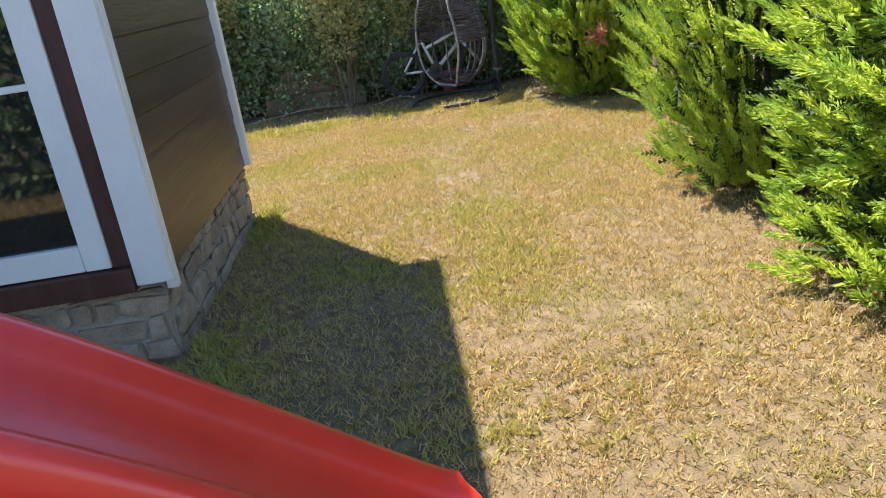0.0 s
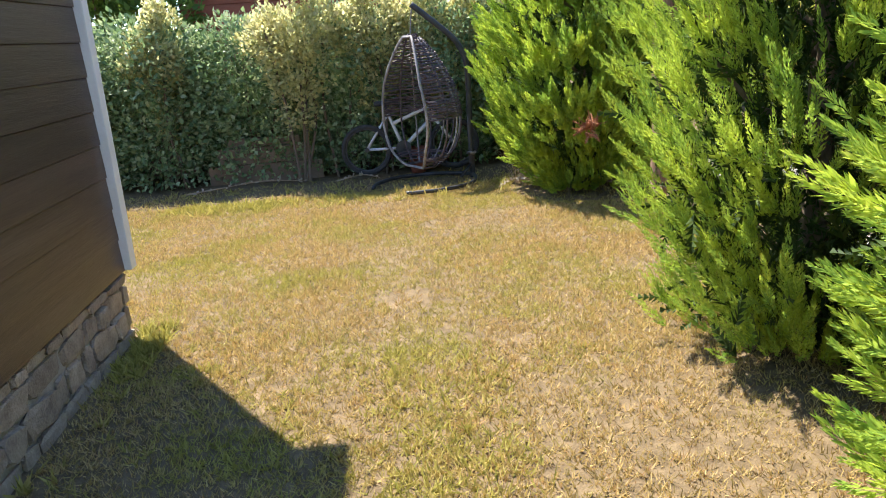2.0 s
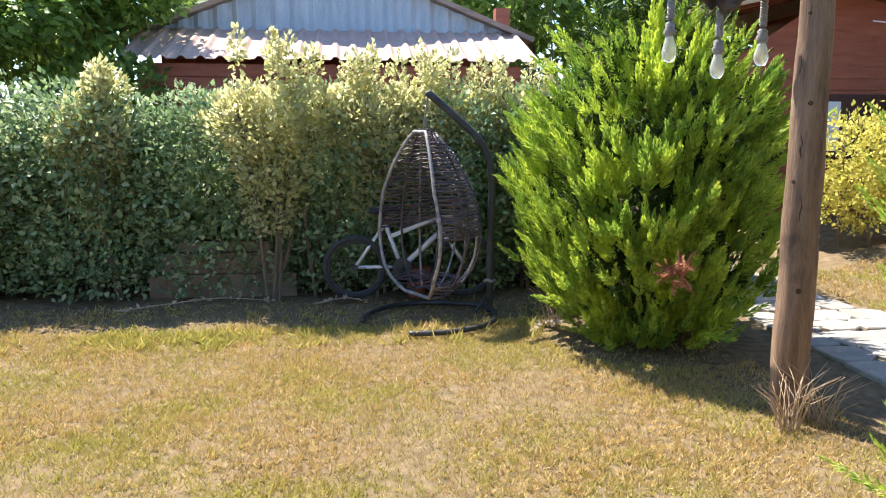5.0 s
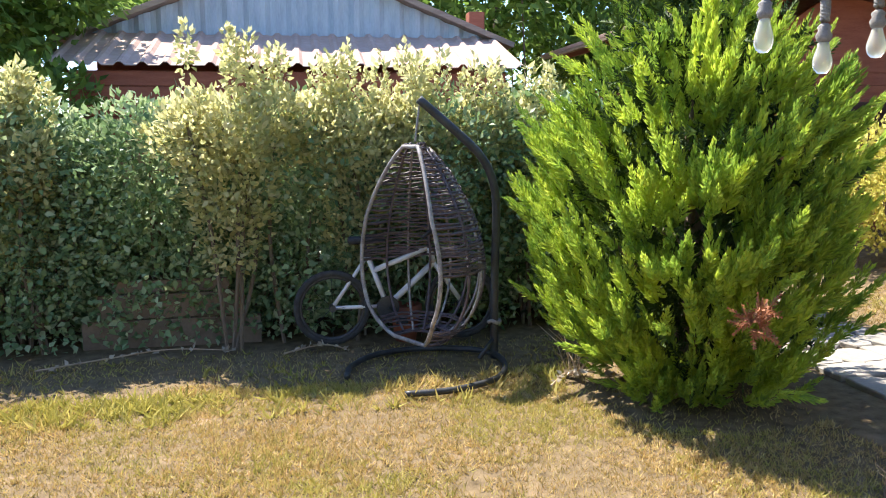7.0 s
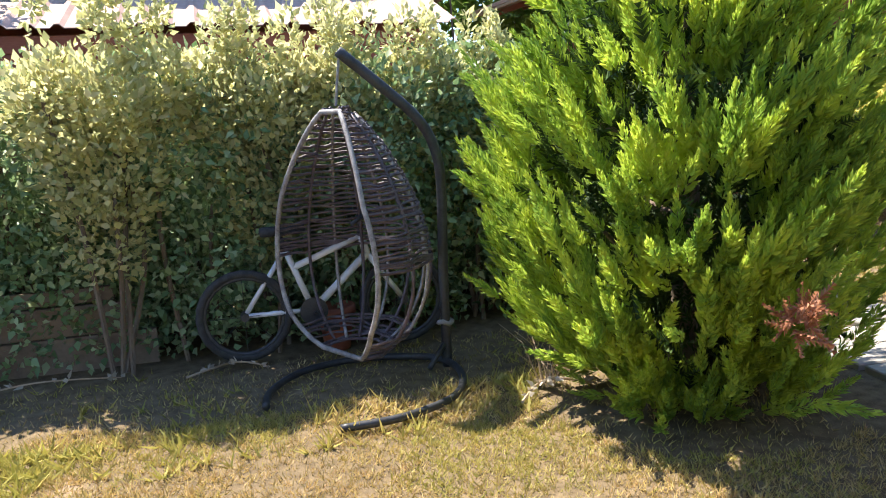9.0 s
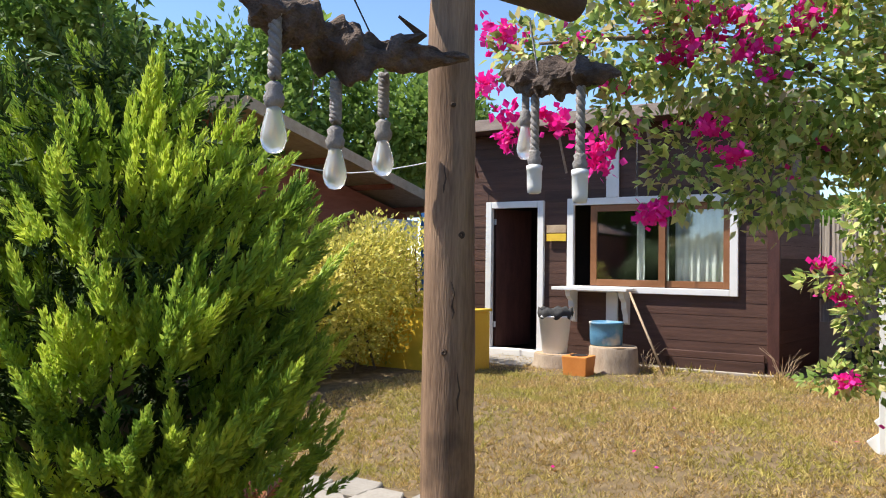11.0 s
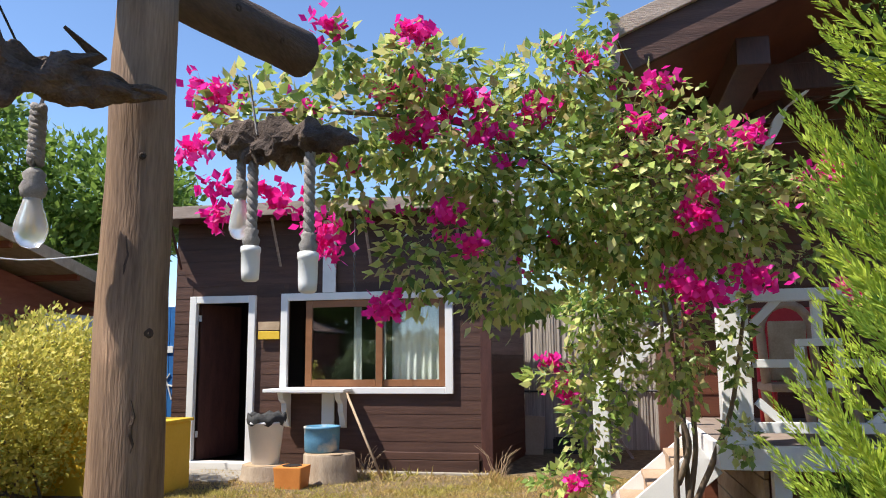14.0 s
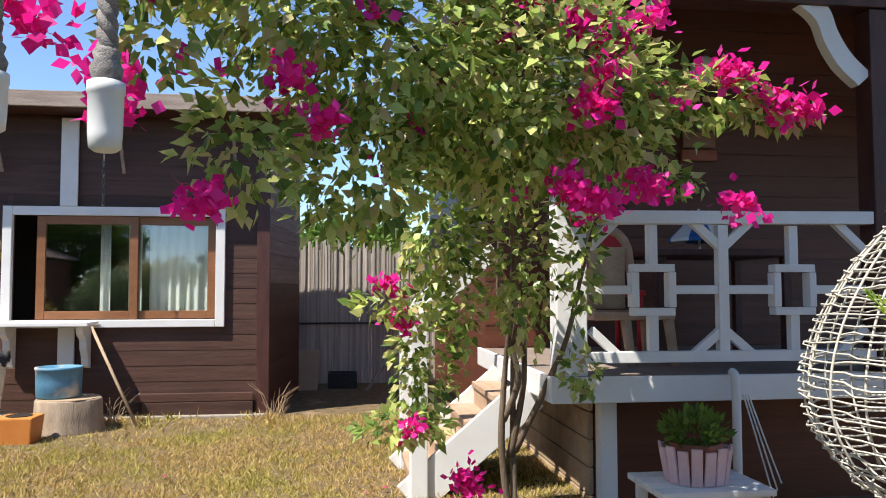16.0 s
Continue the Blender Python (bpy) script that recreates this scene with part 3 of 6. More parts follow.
def bush(name, blobs, count, leaf, size, material, label, category, seed, up=0.2, stems=5):
    """Leaves in the outer shells of several overlapping uneven blobs (centre, radii), on thin stems."""
    rng = np.random.default_rng(seed)
    b0 = blobs[0]
    plant = thing(name, (b0[0][0], b0[0][1], 0), label, category)
    vol = np.array([r[0] * r[1] + r[0] * r[2] + r[1] * r[2] for _, r in blobs])
    org, way, face = [], [], []
    for (c, r), n in zip(blobs, (count * vol / vol.sum()).astype(int)):
        d = rng.normal(size=(n, 3))
        d /= np.linalg.norm(d, axis=1, keepdims=True)
        lump = np.array([1 + 0.28 * noise.noise(Vector((q[0] * 3 + c[0] * 5, q[1] * 3 + seed, q[2] * 3 + c[2] * 4))) + 0.16 * noise.noise(Vector((q[0] * 9 + c[0] * 5, q[1] * 9, q[2] * 9))) for q in d])
        depth = 1 - 0.45 * rng.random(n) ** 1.6
        org.append(np.array(c) + d * np.array(r) * (lump * depth)[:, None])
        way.append(d + rng.normal(0, 0.6, (n, 3)) + np.array((0, 0, up)))
        face.append(d + np.array((0, 0, 0.8)))
    org, way = np.concatenate(org), np.concatenate(way)
    ok = org[:, 2] > 0.04
    org, way = org[ok], way[ok]
    hang(scattered("leaves", leaf, org, way, size * rng.uniform(0.6, 1.35, len(org)), material, np.concatenate(face)[ok] + rng.normal(0, 0.55, (len(org), 3)), rng), plant)
    for c, r in blobs[:stems]:
        for i in range(1):
            a = rng.uniform(0, 6.28)
            foot = Vector((c[0] + rng.normal(0, 0.08), c[1] + rng.normal(0, 0.05), ground_height(c[0], c[1]) - 0.02))
            top = Vector((c[0] + math.cos(a) * r[0] * 0.5, c[1] + math.sin(a) * r[1] * 0.5, c[2] + r[2] * 0.5))
            part("stem", tube(smooth_line([foot, (foot + top) / 2 + Vector((rng.normal(0, 0.05), 0, 0)), top], 4), [0.014] * 8 + [0.006], 6), M_BARK, plant)
    return plant


def hedges():
    rng = random.Random(12)
    for i in range(9):
        x = -4.9 + i * 0.95
        blobs = [((x + rng.uniform(-0.1, 0.1), 10.98 + rng.uniform(-0.05, 0.1), z), (0.70, 0.50 + rng.uniform(-0.08, 0.10), 0.50)) for z in (0.22, 0.6, 1.0, 1.22)]
        bush("hedge_shrub", blobs, 15000, LEAF, 0.056, M_IVY, "dense dark green leafy hedge shrub along the fence", "hedge", 40 + i)
    for i, (x, y, top, w) in enumerate(((-0.62, 10.52, 1.95, 0.50), (0.22, 10.72, 1.9, 0.55), (0.80, 10.78, 1.84, 0.50), (-1.95, 10.85, 1.74, 0.26), (1.35, 10.85, 1.8, 0.45), (-3.1, 10.8, 1.8, 0.50))):
        blobs = [((x, y, 0.42 * top), (w * 0.45, w * 0.4, 0.16 * top)), ((x + 0.05, y, 0.58 * top), (w * 0.70, w * 0.5, 0.17 * top)), ((x - 0.04, y, 0.72 * top), (w * 0.85, w * 0.55, 0.15 * top))]
        blobs += [((x + rng.uniform(-0.8, 0.8) * w, y + rng.uniform(-0.2, 0.2), top * rng.uniform(0.68, 0.82)), (0.13, 0.13, 0.20)) for _ in range(7)]
        blobs += [((x + rng.uniform(-0.8, 0.8) * w, y + rng.uniform(-0.15, 0.15), top * rng.uniform(0.86, 1.0)), (0.05, 0.05, 0.17)) for _ in range(9)]
        bush("pale_shrub", blobs, 7000, LEAF, 0.048, M_PALE, "pale yellow-green upright shrub growing through the hedge", "shrub", 60 + i, 0.7)


hedges()
golden = [((7.2, 11.45 + 0.55 * i, 1.22 + 0.08 * (i % 2)), (0.55, 0.50, 0.62)) for i in range(5)] + [((4.95 + 0.55 * i, 11.5 + 0.05 * (i % 2), 1.02 + 0.07 * i), (0.48, 0.45, 0.50 + 0.03 * i)) for i in range(4)]
golden += [((7.2, 11.5 + 0.5 * i, 0.65), (0.5, 0.45, 0.5)) for i in range(5)] + [((5.0 + 0.6 * i, 11.5, 0.68), (0.40, 0.38, 0.36)) for i in range(4)]
bush("golden_hedge", golden, 42000, LEAF, 0.05, M_YELLOWLEAF, "clipped golden-yellow leafy hedge", "hedge", 71, 0.5, 18)


def broad_tree(at, high, wide, seed, label, count=14000, leaf=0.11, material=None):
    rng = random.Random(seed)
    blobs = [((at[0], at[1], high * 0.72), (wide * 0.6, wide * 0.6, high * 0.24))]
    for i in range(9):
        a = i * 2.4
        blobs.append(((at[0] + math.cos(a) * wide * 0.55, at[1] + math.sin(a) * wide * 0.55, high * rng.uniform(0.42, 0.9)), (wide * rng.uniform(0.28, 0.45), wide * rng.uniform(0.28, 0.45), high * rng.uniform(0.10, 0.17))))
    tree = bush("tree", blobs, count, LEAF, leaf, material or M_TREELEAF, label, "tree", seed)
    part("trunk", tube([(at[0], at[1], -0.1), (at[0] + 0.1, at[1], high * 0.35), (at[0], at[1] + 0.1, high * 0.75)], [0.18, 0.13, 0.05], 10, wobble=0.3), M_BARK, tree)


broad_tree((13.0, 16.0), 5.8, 2.4, 81, "leafy green tree behind the shed", 15000, 0.16)
broad_tree((10.2, 17.5), 6.0, 2.4, 82, "leafy green tree behind the neighbouring roof", 15000, 0.16)
broad_tree((7.0, 19.0), 6.2, 2.6, 83, "leafy green tree behind the neighbouring roof", 13000, 0.18)
broad_tree((-3.3, 13.4), 3.7, 1.7, 84, "drooping bright green tree beyond the hedge", 13000, 0.11)
broad_tree((-1.0, 19.5), 5.4, 2.8, 85, "dark green tree behind the neighbouring house", 11000, 0.18)
broad_tree((3.4, 19.0), 5.6, 2.8, 86, "dark green tree behind the neighbouring house", 11000, 0.18)
broad_tree((13.6, 7.0), 2.6, 1.4, 87, "green tree seen over the reed fence", 9000, 0.14)
broad_tree((-5.5, 16.5), 5.0, 2.6, 88, "dark green tree behind the hedge", 9000, 0.18)


# ---- shed ----
def shed():
    x0, x1, y0, y1 = 8.60, 10.3, 7.85, 11.50
    front = single("wall_2", box(x0 + 0.03, x0 + 0.09, y0 + 0.02, 8.30, 0.22, 3.0), M_SHEDWOOD, "front wall of the dark brown board shed", "wall", kind="structure")
    for b in (box(x0 + 0.03, x0 + 0.09, 10.12, 10.56, 0.22, 3.0), box(x0 + 0.03, x0 + 0.09, 11.23, y1, 0.22, 3.0), box(x0 + 0.03, x0 + 0.09, 8.30, 10.12, 0.22, 1.10),
              box(x0 + 0.03, x0 + 0.09, 8.30, 10.12, 2.08, 3.0), box(x0 + 0.03, x0 + 0.09, 10.56, 11.23, 2.06, 3.0)):
        part("wall_core", b, M_SHEDWOOD, front)
    planks(front, "plank", "y", x0 + 0.03, -1, y0 + 0.03, y1, 0.26, 2.98, 0.142, M_SHEDWOOD, ((8.25, 10.17, 1.05, 2.13), (10.50, 11.29, 0.2, 2.12)), thick=0.006)
    side = single("wall_3", box(x0 + 0.05, x1, y0 + 0.02, y0 + 0.08, 0.2, 2.95), M_SHEDWOOD, "side wall of the dark brown board shed", "wall", kind="structure")
    planks(side, "plank", "x", y0 + 0.02, -1, x0 + 0.05, x1, 0.26, 1.45, 0.142, M_SHEDWOOD, thick=0.008)
    planks(side, "plank", "x", y0 + 0.02, -1, x0 + 0.05, x1, 1.45, 2.9, 0.142, M_GREYWOOD, thick=0.008)
    corner = Matrix.Translation((x0 + 0.06, y0 + 0.05, 0))
    side.matrix_world = corner @ Matrix.Rotation(radians(-7.5), 4, "Z") @ corner.inverted()
    # Inside faces of the shed are coloured near-black to stand for its shade.
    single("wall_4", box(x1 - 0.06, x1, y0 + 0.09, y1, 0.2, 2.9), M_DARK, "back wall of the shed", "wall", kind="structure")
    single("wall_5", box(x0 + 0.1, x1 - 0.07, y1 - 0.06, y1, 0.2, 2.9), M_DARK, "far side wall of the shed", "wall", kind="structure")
    single("floor", box(x0 + 0.1, x1 - 0.07, y0 + 0.09, y1 - 0.07, 0.2, 0.25), M_DARK, "board floor inside the shed, near-black in place of shade", "floor", kind="structure")
    part("corner_post", box(x0 - 0.02, x0 + 0.04, y0 - 0.02, y0 + 0.10, 0.22, 2.98, 0.006), M_DARKWOOD, front)
    part("foot_plank", box(x0 - 0.045, x0 - 0.002, y0 + 0.12, 8.95, 0.24, 0.36, 0.006), M_SHEDWOOD, front)
    part("foot_plank", box(x0 - 0.045, x0 - 0.002, y0 + 0.12, 9.02, 0.365, 0.44, 0.006), M_SHEDWOOD, front)
    single("footing", box(x0 - 0.10, x0 + 0.06, y0 - 0.05, 10.4, 0.1, 0.245, 0.01), M_MORTAR, "rough concrete footing of the shed", "footing", kind="structure")
    tilt = Matrix.Translation((x0, 0, 2.98)) @ Matrix.Rotation(radians(1.5), 4, "Y") @ Matrix.Translation((-x0, 0, -2.98))
    roof = single("roof", box(x0 - 0.36, x1 + 0.1, y0 - 0.35, y1 + 0.12, 2.985, 3.03, 0, None, tilt), M_DARKWOOD, "flat board roof of the shed with overhang", "roof", kind="structure")
    part("fascia", box(x0 - 0.39, x0 - 0.362, y0 - 0.37, y1 + 0.14, 2.96, 3.10, 0.006, None, tilt), M_GREYWOOD, roof, "grey weathered fascia board")
    part("roof_sheet", box(x0 - 0.36, x1 + 0.12, y0 - 0.36, y1 + 0.13, 3.032, 3.06, 0, None, tilt), M_GREYWOOD, roof)
    for y in (8.15, 9.15, 10.2, 11.42):
        part("roof_strut", tube([(x0 - 0.02, y, 2.45), (x0 - 0.30, y, 2.95)], 0.016, 6), M_GREYWOOD if y < 11 else M_DARKWOOD, roof)
    door = thing("door_1", (x0, 10.9, 0.22), "open dark doorway of the shed with a white frame", "door", kind="structure")
    for b in (box(x0 - 0.02, x0 + 0.05, 11.215, 11.295, 0.24, 2.13, 0.006), box(x0 - 0.02, x0 + 0.05, 10.495, 10.575, 0.24, 2.13, 0.006), box(x0 - 0.018, x0 + 0.05, 10.577, 11.213, 2.05, 2.13, 0.006)):
        part("door_frame", b, M_WHITE, door)
    part("threshold", box(x0 - 0.06, x0 + 0.10, 10.47, 11.32, 0.21, 0.30, 0.01), M_WHITE, door, "white stone threshold")
    part("door_leaf", box(x0 + 0.09, x0 + 0.125, 10.577, 11.213, 0.30, 2.05, 0.004, None, Matrix.Translation((x0 + 0.1, 11.2, 0)) @ Matrix.Rotation(radians(72), 4, "Z") @ Matrix.Translation((-x0 - 0.1, -11.2, 0))), M_DARKWOOD, door, "dark brown door leaf standing open")
    part("latch", box(x0 + 0.052, x0 + 0.07, 10.577, 10.60, 1.14, 1.26, 0.003), M_BIKE, door, "pale latch plate")
    for z in (0.55, 1.85):
        part("hinge", box(x0 + 0.06, x0 + 0.075, 11.19, 11.215, z, z + 0.07), M_BIKE, door)
    win = thing("window_1", (x0, 9.2, 1.05), "brown sliding window with white surround and white curtain", "window", kind="structure")
    for b in (box(x0 - 0.025, x0 + 0.03, 8.24, 8.325, 1.04, 2.14, 0.006), box(x0 - 0.025, x0 + 0.03, 10.105, 10.185, 1.04, 2.14, 0.006),
              box(x0 - 0.023, x0 + 0.03, 8.327, 10.103, 2.06, 2.14, 0.006), box(x0 - 0.023, x0 + 0.03, 8.327, 10.103, 1.04, 1.11, 0.006)):
        part("window_surround", b, M_WHITE, win, "white painted surround")

    def sash(y0s, y1s, xs):
        for b in (box(xs, xs + 0.035, y0s, y0s + 0.075, 1.115, 2.055, 0.004), box(xs, xs + 0.035, y1s - 0.075, y1s, 1.115, 2.055, 0.004),
                  box(xs + 0.001, xs + 0.034, y0s + 0.076, y1s - 0.076, 1.98, 2.055, 0.004), box(xs + 0.001, xs + 0.034, y0s + 0.076, y1s - 0.076, 1.115, 1.19, 0.004)):
            part("sash", b, M_WINFRAME, win)
        p = part("pane", box(xs + 0.014, xs + 0.020, y0s + 0.07, y1s - 0.07, 1.185, 1.985), M_GLASS, win)
        p.visible_shadow = False

    sash(8.33, 9.10, 0.045 + x0)
    sash(9.02, 9.90, 0.005 + x0)
    bm = bmesh.new()
    for ya, yb in ((8.36, 8.96), (9.02, 9.16), (9.30, 9.42)):
        n = int((yb - ya) / 0.012)
        cols = [[bm.verts.new((x0 + 0.16 + 0.018 * math.sin(i * 0.9) + 0.01 * math.sin(i * 0.37), ya + i * 0.012, z)) for z in (1.12, 2.05)] for i in range(n)]
        for a, b in zip(cols, cols[1:]):
            bm.faces.new((a[0], b[0], b[1], a[1]))
    single("curtain", bm, M_NET, "white net curtain hanging inside the shed window", "curtain", smooth=True)
    shelf = thing("counter_shelf", (x0 - 0.1, 9.8, 1.05), "white wooden serving shelf on carved brackets under the window", "shelf")
    part("shelf_board", box(x0 - 0.34, x0 - 0.03, 9.34, 10.24, 1.065, 1.10, 0.006), M_WHITE, shelf)
    for y in (9.44, 10.08):
        bm = bmesh.new()
        prof = [(x0 - 0.005, 0.68), (x0 - 0.06, 0.70), (x0 - 0.09, 0.80), (x0 - 0.13, 0.86), (x0 - 0.14, 0.94), (x0 - 0.22, 0.99), (x0 - 0.25, 1.063), (x0 - 0.005, 1.063)]
        e = [[bm.verts.new((p, yy, q)) for p, q in prof] for yy in (y - 0.03, y + 0.03)]
        for k in range(len(prof)):
            bm.faces.new((e[0][k], e[0][(k + 1) % 8], e[1][(k + 1) % 8], e[1][k]))
        bm.faces.new(e[0])
        bm.faces.new(e[1][::-1])
        part("bracket", bm, M_WHITE, shelf)
    part("white_batten", box(x0 - 0.03, x0 - 0.002, 9.55, 9.69, 0.36, 1.04, 0.004), M_WHITE, front, "white vertical batten")
    part("white_batten", box(x0 - 0.03, x0 - 0.002, 9.55, 9.70, 2.142, 2.95, 0.004), M_WHITE, front, "white vertical batten")
    sign = thing("door_sign", (x0 - 0.02, 10.33, 1.65), "small two-part wooden name sign, cream over ochre", "sign")
    part("board", box(x0 - 0.025, x0 - 0.003, 10.20, 10.45, 1.735, 1.83, 0.004), M_CUT, sign, "pale board")
    part("board", box(x0 - 0.025, x0 - 0.003, 10.20, 10.45, 1.635, 1.725, 0.004), M_YELLOW, sign, "ochre board")
    single("door_step", box(7.75, 8.5, 10.35, 11.45, 0.10, 0.235, 0.02), M_SLAB, "pale stone slab before the shed door", "step", kind="structure")


shed()


# ---- house with porch ----
def bar(bm, a, b, w, t=0.04):
    """A square bar in the porch front's plane between two (y, z) points."""
    (ya, za), (yb, zb) = a, b
    n = math.hypot(yb - ya, zb - za)
    turn = Matrix.Translation((4.62, (ya + yb) / 2, (za + zb) / 2)) @ Matrix.Rotation(math.atan2(zb - za, yb - ya), 4, "X")
    return box(-t / 2, t / 2, -n / 2, n / 2, -w / 2, w / 2, 0.003, bm, turn)


def porch_house():
    deck = single("deck", box(4.58, 6.40, 1.8, 6.22, 0.93, 0.98), M_GREYWOOD, "raised timber porch deck", "deck", kind="structure")
    part("fascia", box(4.55, 4.578, 1.8, 6.25, 0.87, 0.985, 0.005), M_WHITE, deck, "white fascia board")
    part("fascia", box(4.58, 6.42, 6.222, 6.25, 0.87, 0.985, 0.005), M_WHITE, deck, "white fascia board")
    under = single("wall_6", box(4.78, 4.84, 1.8, 5.98, -0.05, 0.925), M_PORCHWALL, "dark board skirt under the porch", "wall", kind="structure")
    part("leg", box(4.70, 4.775, 5.90, 5.98, -0.03, 0.925, 0.004), M_WHITE, under, "white painted deck leg")
    skirt = thing("wall_7", (5.6, 5.99, 0), "pale brown slanting boards closing the deck's side", "wall", kind="structure")
    for i in range(7):
        part("plank", box(4.79, 6.4, 5.985, 6.01, 0.02 + 0.13 * i, 0.143 + 0.13 * i, 0.004), M_CUT, skirt)
    back = single("wall_8", box(6.40, 6.5, 1.8, 6.10, 0.0, 2.72), M_PORCHWALL, "dark reddish board wall behind the porch", "wall", kind="structure")
    planks(back, "plank", "y", 6.40, -1, 1.8, 6.20, 0.99, 3.6, 0.15, M_PORCHWALL)
    single("wall_9", box(6.5, 10.2, 2.0, 6.15, 0.0, 2.68), M_PORCHWALL, "side wall of the house behind the porch", "wall", kind="structure")
    rail = thing("porch_railing", (4.62, 5.37, 0.98), "white railing with squares and diagonal bars on the porch", "railing")
    part("top_rail", bar(None, (6.07, 1.70), (4.66, 1.71), 0.06, 0.07), M_WHITE, rail)
    part("bottom_rail", bar(None, (6.07, 1.065), (4.66, 1.065), 0.05, 0.05), M_WHITE, rail)
    for y in (5.755, 5.065):
        for a, b in (((y, 1.09), (y, 1.27)), ((y, 1.47), (y, 1.67))):
            part("baluster", bar(None, a, b, 0.045), M_WHITE, rail)
        for a, b in (((y + 0.10, 1.47), (y - 0.10, 1.47)), ((y + 0.10, 1.27), (y - 0.10, 1.27)), ((y + 0.088, 1.29), (y + 0.088, 1.45)), ((y - 0.088, 1.29), (y - 0.088, 1.45))):
            part("square_bar", bar(None, a, b, 0.035, 0.06), M_WHITE, rail)
    part("baluster", bar(None, (5.415, 1.09), (5.415, 1.67), 0.05, 0.045), M_WHITE, rail)
    for a, b in (((6.06, 1.37), (5.86, 1.37)), ((5.65, 1.37), (5.44, 1.37)), ((5.39, 1.37), (5.17, 1.37)), ((4.96, 1.37), (4.70, 1.37))):
        part("cross_bar", bar(None, a, b, 0.04, 0.036), M_WHITE, rail)
    for a, b in (((5.415, 1.56), (5.56, 1.69)), ((5.415, 1.56), (5.27, 1.69)), ((5.415, 1.19), (5.56, 1.07)), ((5.415, 1.19), (5.27, 1.07)),
                 ((6.05, 1.56), (5.92, 1.69)), ((6.05, 1.19), (5.92, 1.07)), ((4.70, 1.56), (4.84, 1.69)), ((4.70, 1.19), (4.84, 1.07))):
        part("brace", bar(None, a, b, 0.04, 0.034), M_WHITE, rail)
    post = thing("porch_post", (4.64, 6.14, 0.98), "white square porch corner post with curved bracket", "post")
    part("shaft", box(4.58, 4.70, 6.075, 6.215, 0.985, 2.565, 0.006), M_WHITE, post)
    post2 = thing("porch_post", (4.64, 4.60, 0.98), "dark square porch post with white curved bracket", "post")
    part("shaft", box(4.58, 4.70, 4.53, 4.655, 0.985, 2.72, 0.006), M_DARKWOOD, post2)

    def bracket(y, sgn, top, owner):
        line = smooth_line([(y, top - 0.42), (y + sgn * 0.10, top - 0.33), (y + sgn * 0.17, top - 0.22), (y + sgn * 0.22, top - 0.10), (y + sgn * 0.36, top)], 5)
        bm = bmesh.new()
        rows = []
        for v in line:
            rows.append([bm.verts.new((x, v.x + d * 0.035, v.y - d * 0.03)) for x, d in ((4.60, 1), (4.66, 1), (4.66, -1), (4.60, -1))])
        for r, s in zip(rows, rows[1:]):
            for k in range(4):
                bm.faces.new((r[k], r[(k + 1) % 4], s[(k + 1) % 4], s[k]))
        bm.faces.new(rows[0])
        bm.faces.new(rows[-1][::-1])
        part("bracket", bm, M_WHITE, owner, "white wavy bracket")

    bracket(6.06, -1, 2.74, post)
    bracket(4.67, 1, 2.80, post2)
    slope = math.atan2(0.42, 1.0)
    ridge_y, ridge_z = 4.0, 3.79
    roof = thing("roof", (6, 4.0, 2.8), "dark timber gable roof over the porch", "roof", kind="structure")
    for sgn in (1, -1):
        turn = Matrix.Translation((0, ridge_y, ridge_z)) @ Matrix.Rotation(-sgn * slope, 4, "X")
        ln = 2.92
        a, b = (0, ln) if sgn > 0 else (-ln, 0)
        part("roof_boards", box(3.63, 10.4, a, b, -0.05, 0.0, 0, None, turn), M_PORCHWALL, roof)
        part("roof_sheet", box(3.58, 10.45, a, b, 0.002, 0.03, 0.004, None, turn), M_GREYWOOD, roof, "brown roof covering")
        part("barge_board", box(3.55, 3.577, a, b, -0.16, 0.035, 0.004, None, turn), M_SHEDWOOD, roof, "dark barge board")
        part("barge_strip", box(3.525, 3.548, a, b, -0.02, 0.05, 0.004, None, turn), M_GREYWOOD, roof, "greyish brown edge strip")
        for x in (4.9, 5.8):
            part("rafter", box(x, x + 0.08, a, b, -0.15, -0.052, 0.004, None, turn), M_DARKWOOD, roof)
    part("tie_beam", box(4.58, 4.72, 1.8, 5.96, 2.73, 2.87, 0.006), M_DARKWOOD, roof)
    part("eave_beam", box(3.75, 6.4, 6.08, 6.21, 2.57, 2.69, 0.006), M_DARKWOOD, roof)
    lamp = thing("wall_lamp", (6.36, 4.55, 2.8), "round cream wall lamp on the porch wall", "lamp")
    part("shade", lathe([(0.10, 0), (0.10, 0.03), (0.08, 0.05), (0.04, 0.065), (0.01, 0.07)], (6.36, 4.62, 2.93), 18, None, Matrix.Rotation(radians(-90), 4, "Y")), M_LAMPWHITE, lamp)
    sign = thing("wall_sign", (6.35, 4.67, 2.38), "small reddish wooden sign on the porch wall", "sign")
    part("board", box(6.335, 6.365, 4.55, 4.79, 2.37, 2.48, 0.004), M_WINFRAME, sign)
    part("board", box(6.335, 6.365, 4.54, 4.80, 2.28, 2.355, 0.004), M_REDWALL, sign)

PORCH = Matrix.Translation((-0.194, -1.125, -0.2145)) @ Matrix.Scale(1.157, 4)


